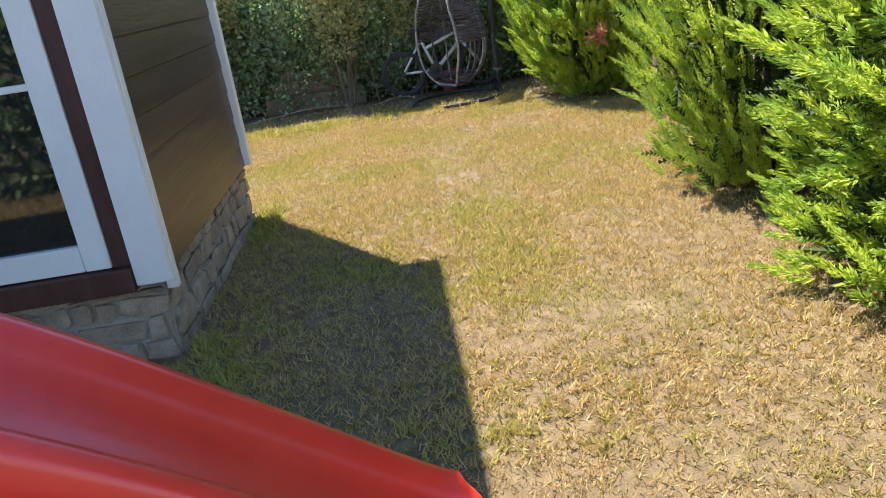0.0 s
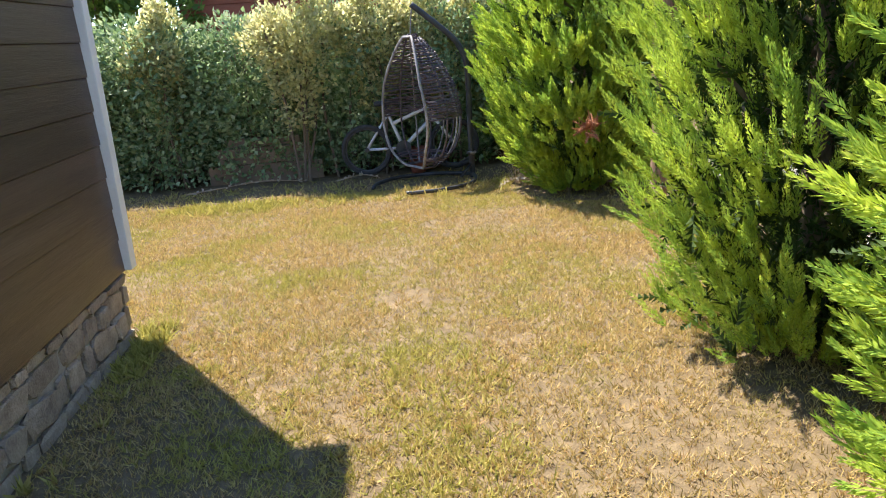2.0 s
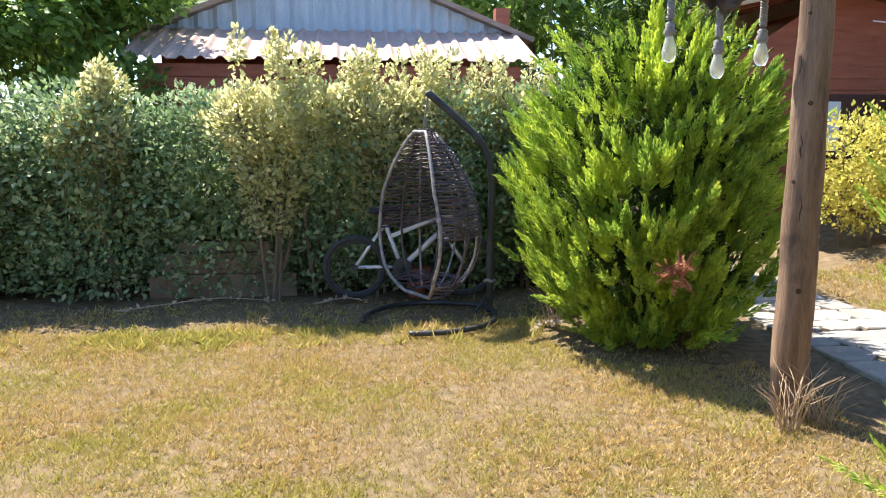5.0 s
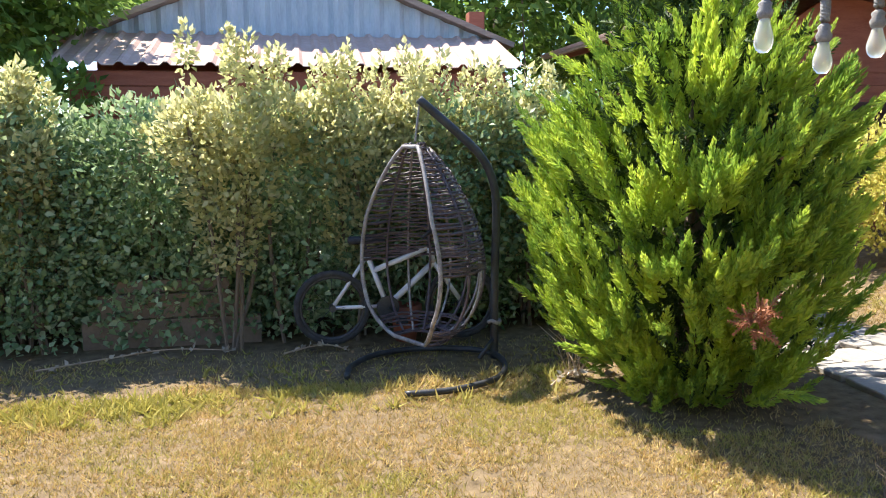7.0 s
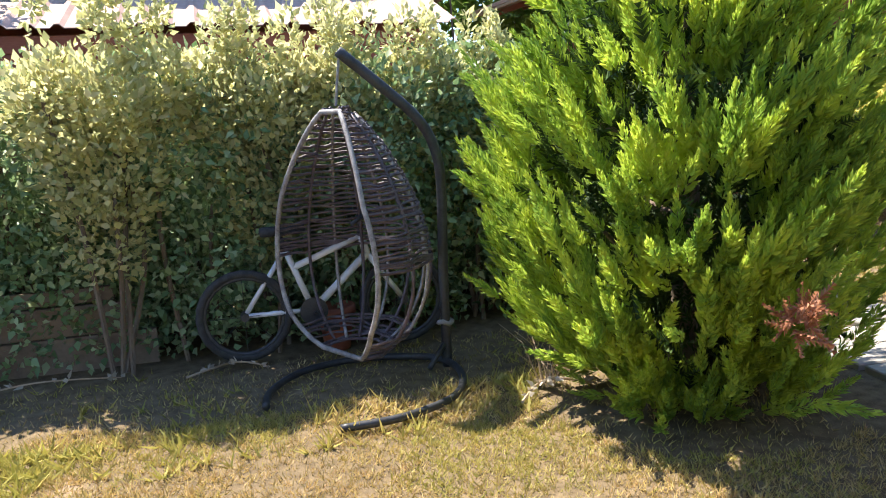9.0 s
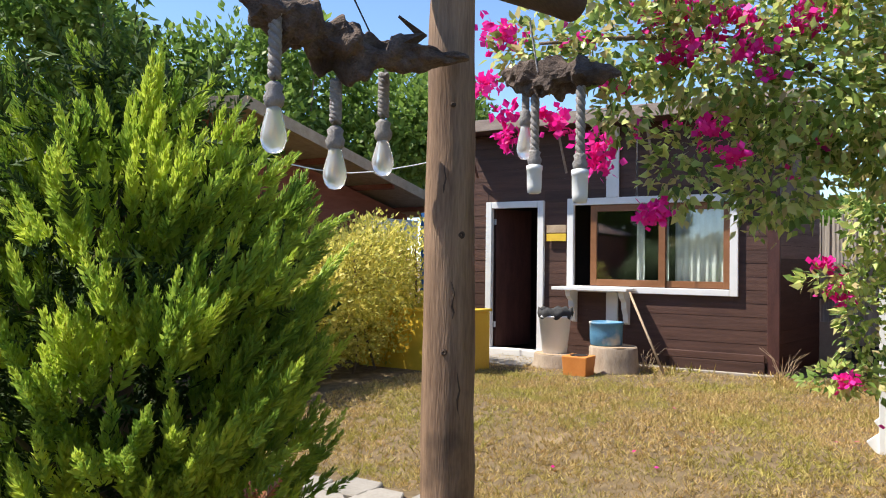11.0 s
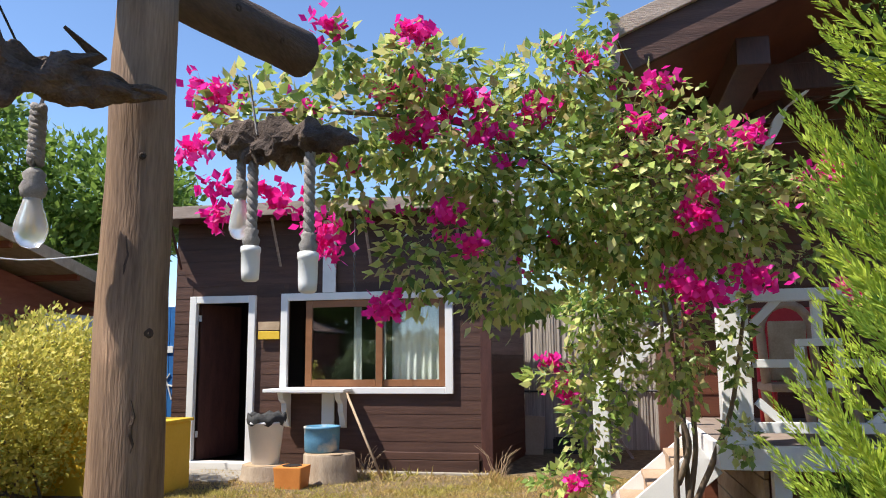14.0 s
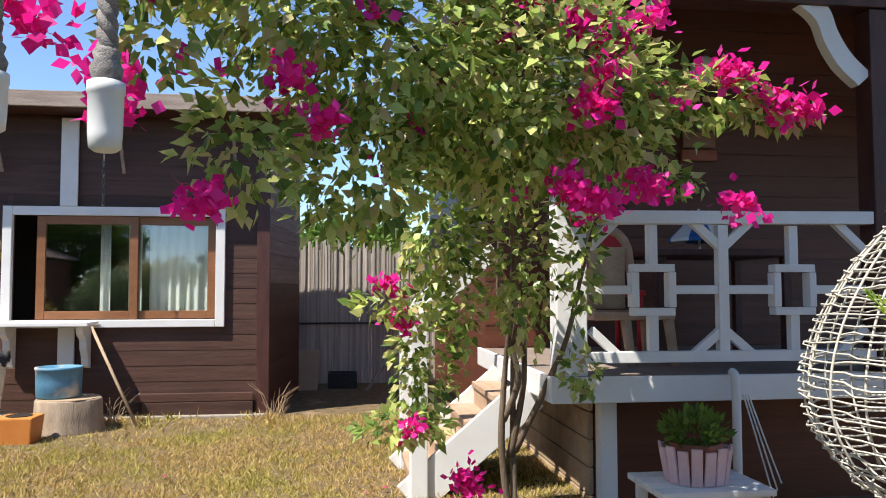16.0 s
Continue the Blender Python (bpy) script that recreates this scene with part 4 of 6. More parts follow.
def enlarged(build, m):
    """Builds things drawn on the small plan of the porch and brings them to their true size and place."""
    before = set(scene.objects)
    build()
    made = [ob for ob in scene.objects if ob not in before]
    meshes = set()
    for ob in made:
        if ob.type == "MESH" and ob.data.name not in meshes:
            ob.data.transform(m)
            meshes.add(ob.data.name)
        elif ob.type == "EMPTY":
            ob.location = m @ ob.location
            PLACED[ob.name] = Matrix.Translation(ob.location)
    for ob in made:
        if ob.parent is not None and ob.parent.type == "EMPTY":
            ob.matrix_parent_inverse = PLACED[ob.parent.name].inverted()


def porch_stair():
    stair = thing("porch_stair", (5.9, 6.6, 0.22), "short wooden stair with white stringers beside the porch", "stair")
    fall = math.atan2(-0.47, 0.56)
    for x in (5.56, 6.30):
        turn = Matrix.Translation((x, 6.13, 0.87)) @ Matrix.Rotation(fall, 4, "X")
        part("stringer", box(-0.02, 0.02, 0.02, 0.93, -0.19, 0.02, 0.004, None, turn), M_WHITE, stair, "white stringer board")
        turn = Matrix.Translation((x, 6.30, 1.60)) @ Matrix.Rotation(math.atan2(-0.36, 0.40), 4, "X")
        part("handrail", box(-0.03, 0.03, 0.0, 0.56, -0.045, 0.045, 0.004, None, turn), M_WHITE, stair, "white handrail")
        part("newel", box(x - 0.05, x + 0.05, 6.69, 6.785, 0.20, 1.25, 0.006), M_WHITE, stair, "white newel post")
    for i in range(4):
        z, y = 0.34 + 0.145 * i, 6.70 - 0.155 * i
        part("tread", box(5.585, 6.275, y - 0.10, y + 0.08, z - 0.035, z, 0.005), M_TREAD, stair, "pale brown plank tread")
        part("riser", box(5.585, 6.275, y + 0.045, y + 0.065, z - 0.145, z - 0.037, 0.003), M_TREAD, stair, "pale brown riser")


M_TREAD = surf("pale brown planks", (0.36, 0.235, 0.15), (0.52, 0.37, 0.26), (4, 14, 14), 0.75, 0.3)
enlarged(porch_house, PORCH)
porch_stair()


# ---- post with beam ----
def gallows():
    g = thing("timber_post", (2.045, 7.765, 0), "weathered round timber post carrying a log beam", "post")
    n = 26
    part("shaft", tube([(2.045 + 0.004 * math.sin(i), 7.765, -0.05 + 2.335 * i / n) for i in range(n + 1)], [0.090 - 0.020 * i / n for i in range(n + 1)], 22, wobble=0.06), M_TIMBER, g, smooth=True)
    m = 20
    line = [Vector((1.565, 7.938, 2.322)).lerp(Vector((2.55, 7.581, 2.306)), i / m) for i in range(m + 1)]
    part("beam", tube(line, [0.060 + 0.008 * i / m for i in range(m + 1)], 20, wobble=0.10), M_BEAM, g, "weathered log beam", smooth=True)
    cap = Matrix.Rotation(radians(-20), 4, "Z") @ Matrix.Rotation(radians(-90), 4, "Y")
    part("beam_end", lathe([(0.054, 0), (0.054, 0.006), (0.03, 0.008)], line[0], 18, None, cap), M_CUT, g, "pale sawn end")
    for a, z, r in ((-2.1, 1.47, 0.012), (-2.75, 1.12, 0.010), (-2.0, 0.62, 0.013), (-2.5, 1.86, 0.009), (-2.35, 0.30, 0.010)):
        rad = 0.0895 - 0.020 * (z + 0.05) / 2.28
        way = Matrix.Rotation(a, 4, "Z") @ Matrix.Rotation(radians(90), 4, "Y")
        part("knot", lathe([(r, -0.006), (r * 0.95, 0.001), (r * 0.5, 0.003), (r * 0.2, 0.001)], (2.045 + rad * math.cos(a), 7.765 + rad * math.sin(a), z), 12, None, way), M_KNOT, g, "dark knot")
    side = Vector((-0.34, -0.94, 0.0))
    for t, lift, r in ((0.18, 0.3, 0.006), (0.30, -0.5, 0.008), (0.42, 0.5, 0.005), (0.70, 0.0, 0.011), (0.86, -0.4, 0.009), (0.52, -0.2, 0.005)):
        way = (side + Vector((0, 0, lift))).normalized()
        turn = way.to_track_quat("Z", "Y").to_matrix().to_4x4()
        part("knot", lathe([(r, -0.008), (r, 0.001), (r * 0.5, 0.002), (r * 0.2, 0.0)], Vector((1.565, 7.938, 2.322)).lerp(Vector((2.55, 7.581, 2.306)), t) + way * (0.060 + 0.008 * t), 10, None, turn), M_KNOT, g, "dark hole in the log")
    for a, z, ln in ((-2.45, 1.22, 0.11), (-2.2, 0.90, 0.16), (-2.8, 1.55, 0.13)):
        pts = []
        for k in range(7):
            h = z + ln * k / 6
            rad = 0.0895 - 0.020 * (h + 0.05) / 2.28
            b = a + 0.05 * math.sin(k * 1.9)
            pts.append((2.045 + rad * math.cos(b), 7.765 + rad * math.sin(b), h))
        part("crack", tube(pts, [0.001, 0.003, 0.004, 0.0045, 0.004, 0.003, 0.001], 5), M_KNOT, g, "dark weather crack")


gallows()


# ---- red slide ----
def slide():
    s = thing("slide", (-0.6, 2.8, 0), "red plastic garden slide with blue legs on the grass", "slide")
    line = smooth_line([(-1.60, 2.30, 1.43), (-1.22, 2.49, 1.13), (-0.79, 2.69, 0.78), (-0.42, 2.855, 0.42), (-0.17, 2.925, 0.20), (-0.05, 2.945, 0.12), (0.02, 2.955, 0.10)], 6)
    side = Vector((-0.36, 0.93, 0)) * 1.0
    prof = [(-0.235, 0.015), (-0.245, 0.075), (-0.225, 0.105), (-0.195, 0.10), (-0.175, 0.06), (-0.14, 0.015), (-0.07, -0.008), (0.0, -0.014), (0.07, -0.008), (0.14, 0.015), (0.175, 0.06), (0.195, 0.10), (0.225, 0.105), (0.245, 0.075), (0.235, 0.015),
            (0.19, -0.03), (0.0, -0.04), (-0.19, -0.03)]
    bm = bmesh.new()
    rows = []
    n = len(line)
    line = [p + Vector((-0.018, 0.03, 0.004)) for p in line]
    for i, p in enumerate(line):
        d = (line[min(i + 1, n - 1)] - line[max(i - 1, 0)]).normalized()
        nrm = side.cross(d)
        if nrm.z < 0:
            nrm = -nrm
        end = min(1, (n - 1 - i) / 5)
        rows.append([bm.verts.new(p + side * a * (0.84 + 0.16 * end ** 0.5) + nrm * b * (1.0 if b < 0.02 else 0.55 + 0.45 * end)) for a, b in prof])
    m = len(prof)
    for a, b in zip(rows, rows[1:]):
        for k in range(m):
            bm.faces.new((a[k], a[(k + 1) % m], b[(k + 1) % m], b[k]))
    bm.faces.new(rows[0])
    bm.faces.new(rows[-1][::-1])
    part("chute", bm, M_SLIDE, s, "glossy red chute", True)
    for y, x in ((2.44, -0.86), (2.90, -1.04)):
        part("leg", tube([(x, y, 0.82), (x - 0.08, y - 0.02, 0.4), (x - 0.12, y - 0.03, -0.02)], 0.035, 10), M_BLUEPLASTIC, s, "blue plastic leg", True)
    for y, x in ((2.14, -1.62), (2.56, -1.80)):
        part("ladder_rail", tube([(x + 0.1, y, 1.75), (x, y, 1.35), (x - 0.35, y - 0.1, -0.02)], 0.035, 10), M_BLUEPLASTIC, s, "blue plastic ladder rail", True)
    for z in (0.25, 0.55, 0.85, 1.15):
        k = (1.35 - z) / 1.37
        part("rung", tube([(-1.62 - 0.35 * k, 2.14 - 0.1 * k, z), (-1.80 - 0.35 * k, 2.56 - 0.1 * k, z)], 0.022, 8), M_SLIDE, s, "", True)


slide()


# ---- egg chairs ----
def egg_radius(k, wide):
    return wide * (max(0.0, math.sin(math.pi * k ** 0.80)) ** 0.62) * (1 - 0.20 * k)


def egg_basket(owner, c, z0, z1, wide, face, cut, rim_mat, strand_mat, levels, ribs, seed, rim_r=0.016, strand_r=0.007):
    """An open woven egg: a rim where a plane cuts the egg, upright ribs, and strands round the back."""
    rng = random.Random(seed)
    c, face = Vector(c), Vector(face).normalized()
    across = Vector((-face.y, face.x, 0))
    rim = []
    steps = 30
    for sgn in (1, -1):
        ks = [i / steps for i in range(1, steps)]
        for k in (ks if sgn > 0 else ks[::-1]):
            r = egg_radius(k, wide)
            d = min(cut * min(1, r / wide * 1.3), r * 0.8)
            w = math.sqrt(max(r * r - d * d, 0.0))
            rim.append(c + face * d + across * sgn * w + Vector((0, 0, z0 + (z1 - z0) * k)))
    part("rim", tube(rim, rim_r, 8, closed=True), rim_mat, owner, "worn pale rim", True)
    for j in range(ribs):
        a = math.pi * (j + 0.5) / ribs
        way = across * math.cos(a) - face * math.sin(a)
        pts = [c + way * egg_radius(i / 24, wide) * 0.99 + Vector((0, 0, z0 + (z1 - z0) * i / 24)) for i in range(1, 24)]
        part("rib", tube(pts, strand_r * 1.25, 6), rim_mat if j % 2 else strand_mat, owner, "", True)
    for k in levels:
        r = egg_radius(k, wide)
        d = min(cut * min(1, r / wide * 1.3), r * 0.8)
        a0 = -math.asin(max(-1, min(1, d / max(r, 0.001))))
        pts = []
        m = ribs * 3
        tilt = rng.uniform(-0.016, 0.016)
        for i in range(m + 1):
            a = a0 + (math.pi - 2 * a0) * i / m
            q = r * (1.0 + 0.022 * (1 if (i // 2) % 2 else -1))
            pts.append(c + (across * math.cos(a) - face * math.sin(a)) * q + Vector((0, 0, z0 + (z1 - z0) * k + tilt * math.cos(a * 2) + rng.uniform(-0.006, 0.006))))
        part("strand", tube(pts, strand_r * rng.uniform(0.8, 1.25), 5), strand_mat, owner)


def egg_chair():
    c = thing("hanging_chair", (0.55, 9.95, 0), "dark woven egg chair, lower weave missing, hanging from a steel stand", "hanging chair")
    part("pole", tube(smooth_line([(1.0, 9.95, 0.0), (1.0, 9.95, 0.5), (1.01, 9.95, 0.95), (0.98, 9.95, 1.14), (0.90, 9.95, 1.28), (0.74, 9.95, 1.43), (0.54, 9.95, 1.60)], 6), 0.026, 12), M_STEEL, c, "dark grey curved steel pole", True)
    part("base_ring", tube(smooth_line([(0.34, 9.29, 0.035), (0.62, 9.31, 0.035), (0.88, 9.45, 0.035), (1.0, 9.70, 0.035), (0.99, 9.95, 0.035), (0.84, 10.09, 0.035), (0.55, 10.16, 0.035), (0.27, 10.08, 0.035), (0.10, 9.86, 0.035), (0.06, 9.66, 0.035)], 6), 0.018, 10), M_STEEL, c, "", True)
    part("foot_brace", tube([(1.0, 9.95, 0.14), (0.88, 9.86, 0.035)], 0.014, 8), M_STEEL, c, "", True)
    part("cloth_tie", tube([(1.0 + 0.034 * math.cos(a), 9.95 + 0.034 * math.sin(a), 0.24 + 0.01 * math.sin(2 * a)) for a in (0, 1, 2, 3, 4, 5)], 0.014, 6, closed=True), M_ROPE, c, "grey rag tied round the pole", True)
    part("chain", tube([(0.545, 9.95, 1.575), (0.53, 9.95, 1.47), (0.515, 9.95, 1.35)], 0.007, 6), M_ROPE, c)
    levels = [0.40 + 0.575 * i / 30 for i in range(31)] + [0.405, 0.42, 0.435] + [0.035 + 0.013 * i for i in range(7)]
    egg_basket(c, (0.51, 9.95, 0), 0.115, 1.365, 0.455, (-0.88, -0.47, 0), 0.13, M_RIM, M_RATTAN, levels, 9, 3, 0.013)


egg_chair()


def white_chair():
    c = thing("hanging_chair", (3.45, 5.40, 0), "white corded egg chair hanging beside the porch", "hanging chair")
    egg_basket(c, (3.5, 5.16, 0), 0.62, 1.72, 0.53, (-0.75, -0.66, 0), 0.15, M_CORD, M_CORD, [0.05 + 0.9 * i / 34 for i in range(35)], 11, 5, 0.013, 0.0034)
    part("pole", tube(smooth_line([(3.95, 4.65, 0.0), (3.95, 4.65, 1.3), (3.80, 4.85, 1.85), (3.49, 5.22, 2.02)], 6), 0.024, 10), M_WHITE, c, "white steel stand", True)
    part("chain", tube([(3.49, 5.22, 2.02), (3.5, 5.20, 1.71)], 0.007, 6), M_WHITE, c)
    part("base_ring", tube([(3.95 - 0.5 + 0.5 * math.cos(0.3 * i), 5.0 + 0.45 * math.sin(0.3 * i), 0.03) for i in range(21)], 0.024, 8, closed=True), M_WHITE, c, "", True)


white_chair()


# ---- bicycle ----
def bicycle():
    b = thing("bicycle", (0.45, 10.38, 0), "old white bicycle leaning by the hedge", "bicycle")
    y = 10.36
    for cx, cz in ((0.02, 0.285), (0.88, 0.285)):
        w = part("wheel", tube([(cx + 0.205 * math.cos(k * 0.26), y, cz + 0.205 * math.sin(k * 0.26)) for k in range(24)], 0.012, 6, closed=True), M_STEEL, b, "grey wheel rim", True)
        part("tyre", tube([(cx + 0.228 * math.cos(k * 0.2618), y, cz + 0.228 * math.sin(k * 0.2618)) for k in range(24)], 0.022, 8, closed=True), M_RUBBER, w, "black tyre", True)
        part("hub", tube([(cx, y - 0.04, cz), (cx, y + 0.04, cz)], 0.022, 8), M_STEEL, w)
        for k in range(8):
            a = k * 0.7854
            part("spoke", tube([(cx, y - 0.02 * (-1) ** k, cz), (cx + 0.2 * math.cos(a), y, cz + 0.2 * math.sin(a))], 0.0014, 4), M_STEEL, w)
    rear, bb, seat, head, head_low, front = (0.02, y, 0.285), (0.38, y, 0.28), (0.255, y, 0.62), (0.66, y, 0.66), (0.69, y, 0.56), (0.88, y, 0.285)
    for name, p, q, r in (("chain_stay", rear, bb, 0.013), ("seat_stay", rear, seat, 0.013), ("seat_tube", bb, seat, 0.017), ("down_tube", bb, head_low, 0.021), ("top_tube", (0.29, y, 0.52), head, 0.018), ("head_tube", head, head_low, 0.021), ("fork", head_low, front, 0.015)):
        part(name, tube([p, q], r, 8), M_BIKE, b, "", True)
    part("seat_post", tube([seat, (0.235, y, 0.70)], 0.012, 8), M_STEEL, b, "", True)
    bm = box(-0.12, 0.12, -0.05, 0.05, -0.02, 0.025, 0.018, None, Matrix.Translation((0.25, y, 0.72)))
    for v in bm.verts:
        if v.co.x > 0.28:
            v.co.y = y + (v.co.y - y) * 0.4
    part("saddle", bm, M_RUBBER, b, "", True)
    part("handlebar", tube(smooth_line([(0.58, y - 0.24, 0.76), (0.66, y - 0.15, 0.79), (0.66, y, 0.77), (0.66, y + 0.15, 0.79), (0.58, y + 0.24, 0.76)], 4), 0.011, 8), M_STEEL, b, "", True)
    part("stem", tube([head, (0.655, y, 0.77)], 0.013, 8), M_STEEL, b, "", True)
    part("crank", tube([(0.38, y - 0.06, 0.28), (0.46, y - 0.06, 0.20)], 0.010, 6), M_STEEL, b)
    part("pedal", box(0.42, 0.50, y - 0.13, y - 0.06, 0.185, 0.21, 0.004), M_RUBBER, b)
    part("chain_ring", lathe([(0.075, -0.003), (0.075, 0.003), (0.05, 0.004)], (0.38, y - 0.035, 0.28), 18, None, Matrix.Rotation(radians(90), 4, "X")), M_STEEL, b)


bicycle()
single("flower_pot", lathe([(0.07, 0), (0.075, 0.02), (0.10, 0.20), (0.115, 0.205), (0.115, 0.25), (0.10, 0.255), (0.09, 0.22)], (0.52, 10.52, 0), 20), M_REDWALL, "terracotta flower pot standing behind the bicycle", "pot", smooth=True)


def low_wall():
    w = thing("low_wall", (-1.2, 10.72, 0), "low brown plank edging below the hedge", "wall", kind="structure")
    for i, (z0, z1) in enumerate(((-0.02, 0.19), (0.196, 0.36), (0.37, 0.45))):
        part("board", box(-1.6 + 0.1 * i, -0.45 - 0.1 * i, 10.70 + 0.012 * i, 10.74 + 0.012 * i, z0, z1, 0.006), M_STUCCO, w)
    f = thing("wall_10", (-1.0, 11.6, 0), "brown plank fence behind the hedge", "fence", kind="structure")
    for i in range(36):
        part("fence_board", box(-6.5 + 0.27 * i, -6.24 + 0.27 * i, 11.62, 11.645, -0.02, 1.25 + 0.02 * (i % 3), 0.004), M_STUCCO, f)


low_wall()


def dead_twig(at, n, seed):
    rng = random.Random(seed)
    t = thing("dry_weeds", at, "tuft of dry straw-coloured weeds", "weeds")
    for i in range(n):
        a, h = rng.uniform(0, 6.28), rng.uniform(0.10, 0.34)
        p = Vector(at) + Vector((rng.uniform(-0.05, 0.05), rng.uniform(-0.05, 0.05), -0.01))
        part("stalk", tube([p, p + Vector((math.cos(a) * h * 0.3, math.sin(a) * h * 0.3, h * 0.7)), p + Vector((math.cos(a) * h * 0.7, math.sin(a) * h * 0.7, h))], [0.003, 0.002, 0.001], 4), M_CUT, t)


def dead_branch(pts, seed):
    rng = random.Random(seed)
    b = thing("dead_branch", pts[0], "pale dry branch with curled leaves lying on the soil", "branch")
    line = smooth_line(pts, 6)
    part("stick", tube(line, [0.007 - 0.004 * i / len(line) for i in range(len(line))], 5, wobble=0.3), M_CUT, b)
    o = [tuple(line[rng.randrange(2, len(line))]) for _ in range(26)]
    w = [(rng.uniform(-1, 1), rng.uniform(-1, 1), rng.uniform(-0.2, 0.6)) for _ in o]
    hang(scattered("dry_leaf", LEAF, o, w, [rng.uniform(0.03, 0.06) for _ in o], M_DRYLEAF, None, np.random.default_rng(seed)), b, "curled pale dry leaves")["kind"] = "stuff"


M_DRYLEAF = leafy("dry leaf", [(0.42, 0.34, 0.25), (0.62, 0.54, 0.43)], 0.2, 0.8)
dead_branch([(-1.75, 10.22, 0.02), (-1.35, 10.30, 0.05), (-1.0, 10.36, 0.07), (-0.62, 10.40, 0.03)], 3)
dead_branch([(-0.30, 10.28, 0.02), (-0.05, 10.34, 0.05), (0.12, 10.28, 0.02)], 4)
dead_branch([(1.15, 9.30, 0.02), (1.32, 9.42, 0.06), (1.55, 9.36, 0.03)], 5)
dead_twig((1.93, 7.58, 0), 40, 1)
dead_twig((2.12, 7.62, 0), 26, 2)
dead_twig((1.35, 9.5, 0), 18, 3)
dead_twig((8.15, 9.1, 0.21), 26, 4)
dead_twig((8.45, 7.75, 0.21), 20, 5)


# ---- driftwood lamps ----
def driftwood(owner, pts, radii, seed):
    bm = tube(smooth_line(pts, 18), 0.05, 30)
    line = smooth_line(pts, 18)
    n = len(line)
    for i, v in enumerate(bm.verts):
        k = (i // 30) / max(1, n - 1)
        c = line[min(i // 30, n - 1)]
        j = k * (len(radii) - 1)
        r = radii[int(j)] + (radii[min(int(j) + 1, len(radii) - 1)] - radii[int(j)]) * (j - int(j))
        d = (v.co - c).normalized()
        lump = 1 + 0.75 * noise.noise(v.co * 11 + Vector((seed, 0, 0))) + 0.55 * noise.noise(v.co * 26 + Vector((0, seed, 0))) - 0.5 * max(0, noise.noise(v.co * 38 + Vector((0, 0, seed))))
        lump = max(0.25, lump)
        v.co = c + Vector((d.x, d.y, d.z * 1.25)) * r * lump
    return part("driftwood", bm, M_DRIFT, owner, "knotted weathered driftwood")


def twisted_rope(p, q, r, owner):
    p, q = Vector(p), Vector(q)
    for s in range(3):
        pts = []
        for i in range(25):
            a = i * 0.85 + s * 2.094
            pts.append(p.lerp(q, i / 24) + Vector((math.cos(a) * r * 0.55, math.sin(a) * r * 0.55, 0)))
        part("rope_strand", tube(pts, r * 0.56, 6), M_ROPE, owner, "", True)


def bulb(owner, x, y, top, bottom, jar=False):
    h = top - bottom
    part("knot", lathe([(0.012, 0.0), (0.024, 0.012), (0.028, 0.03), (0.020, 0.045), (0.024, 0.058), (0.012, 0.07)], (x, y, top - 0.01), 12), M_ROPE, owner, "knotted rope socket", True)
    if jar:
        part("jar", lathe([(0.018, 0), (0.026, 0.006), (0.028, 0.03), (0.029, h * 0.8), (0.031, h * 0.82), (0.031, h * 0.97), (0.024, h)], (x, y, bottom), 18), M_LAMPWHITE, owner, "white jar shade", True)
        return
    g = part("glass", lathe([(0.004, 0), (0.016, 0.003), (0.027, 0.014), (0.033, 0.034), (0.0325, 0.050), (0.027, h * 0.64), (0.021, h * 0.82), (0.017, h)], (x, y, bottom), 20), M_BULB, owner, "clear pear-shaped bulb", True)
    g.visible_shadow = False
    for d in (-0.006, 0.006):
        part("filament", tube([(x + d, y, bottom + h * 0.62), (x + d * 1.6, y, bottom + h * 0.30)], 0.0022, 5), M_FILAMENT, g)


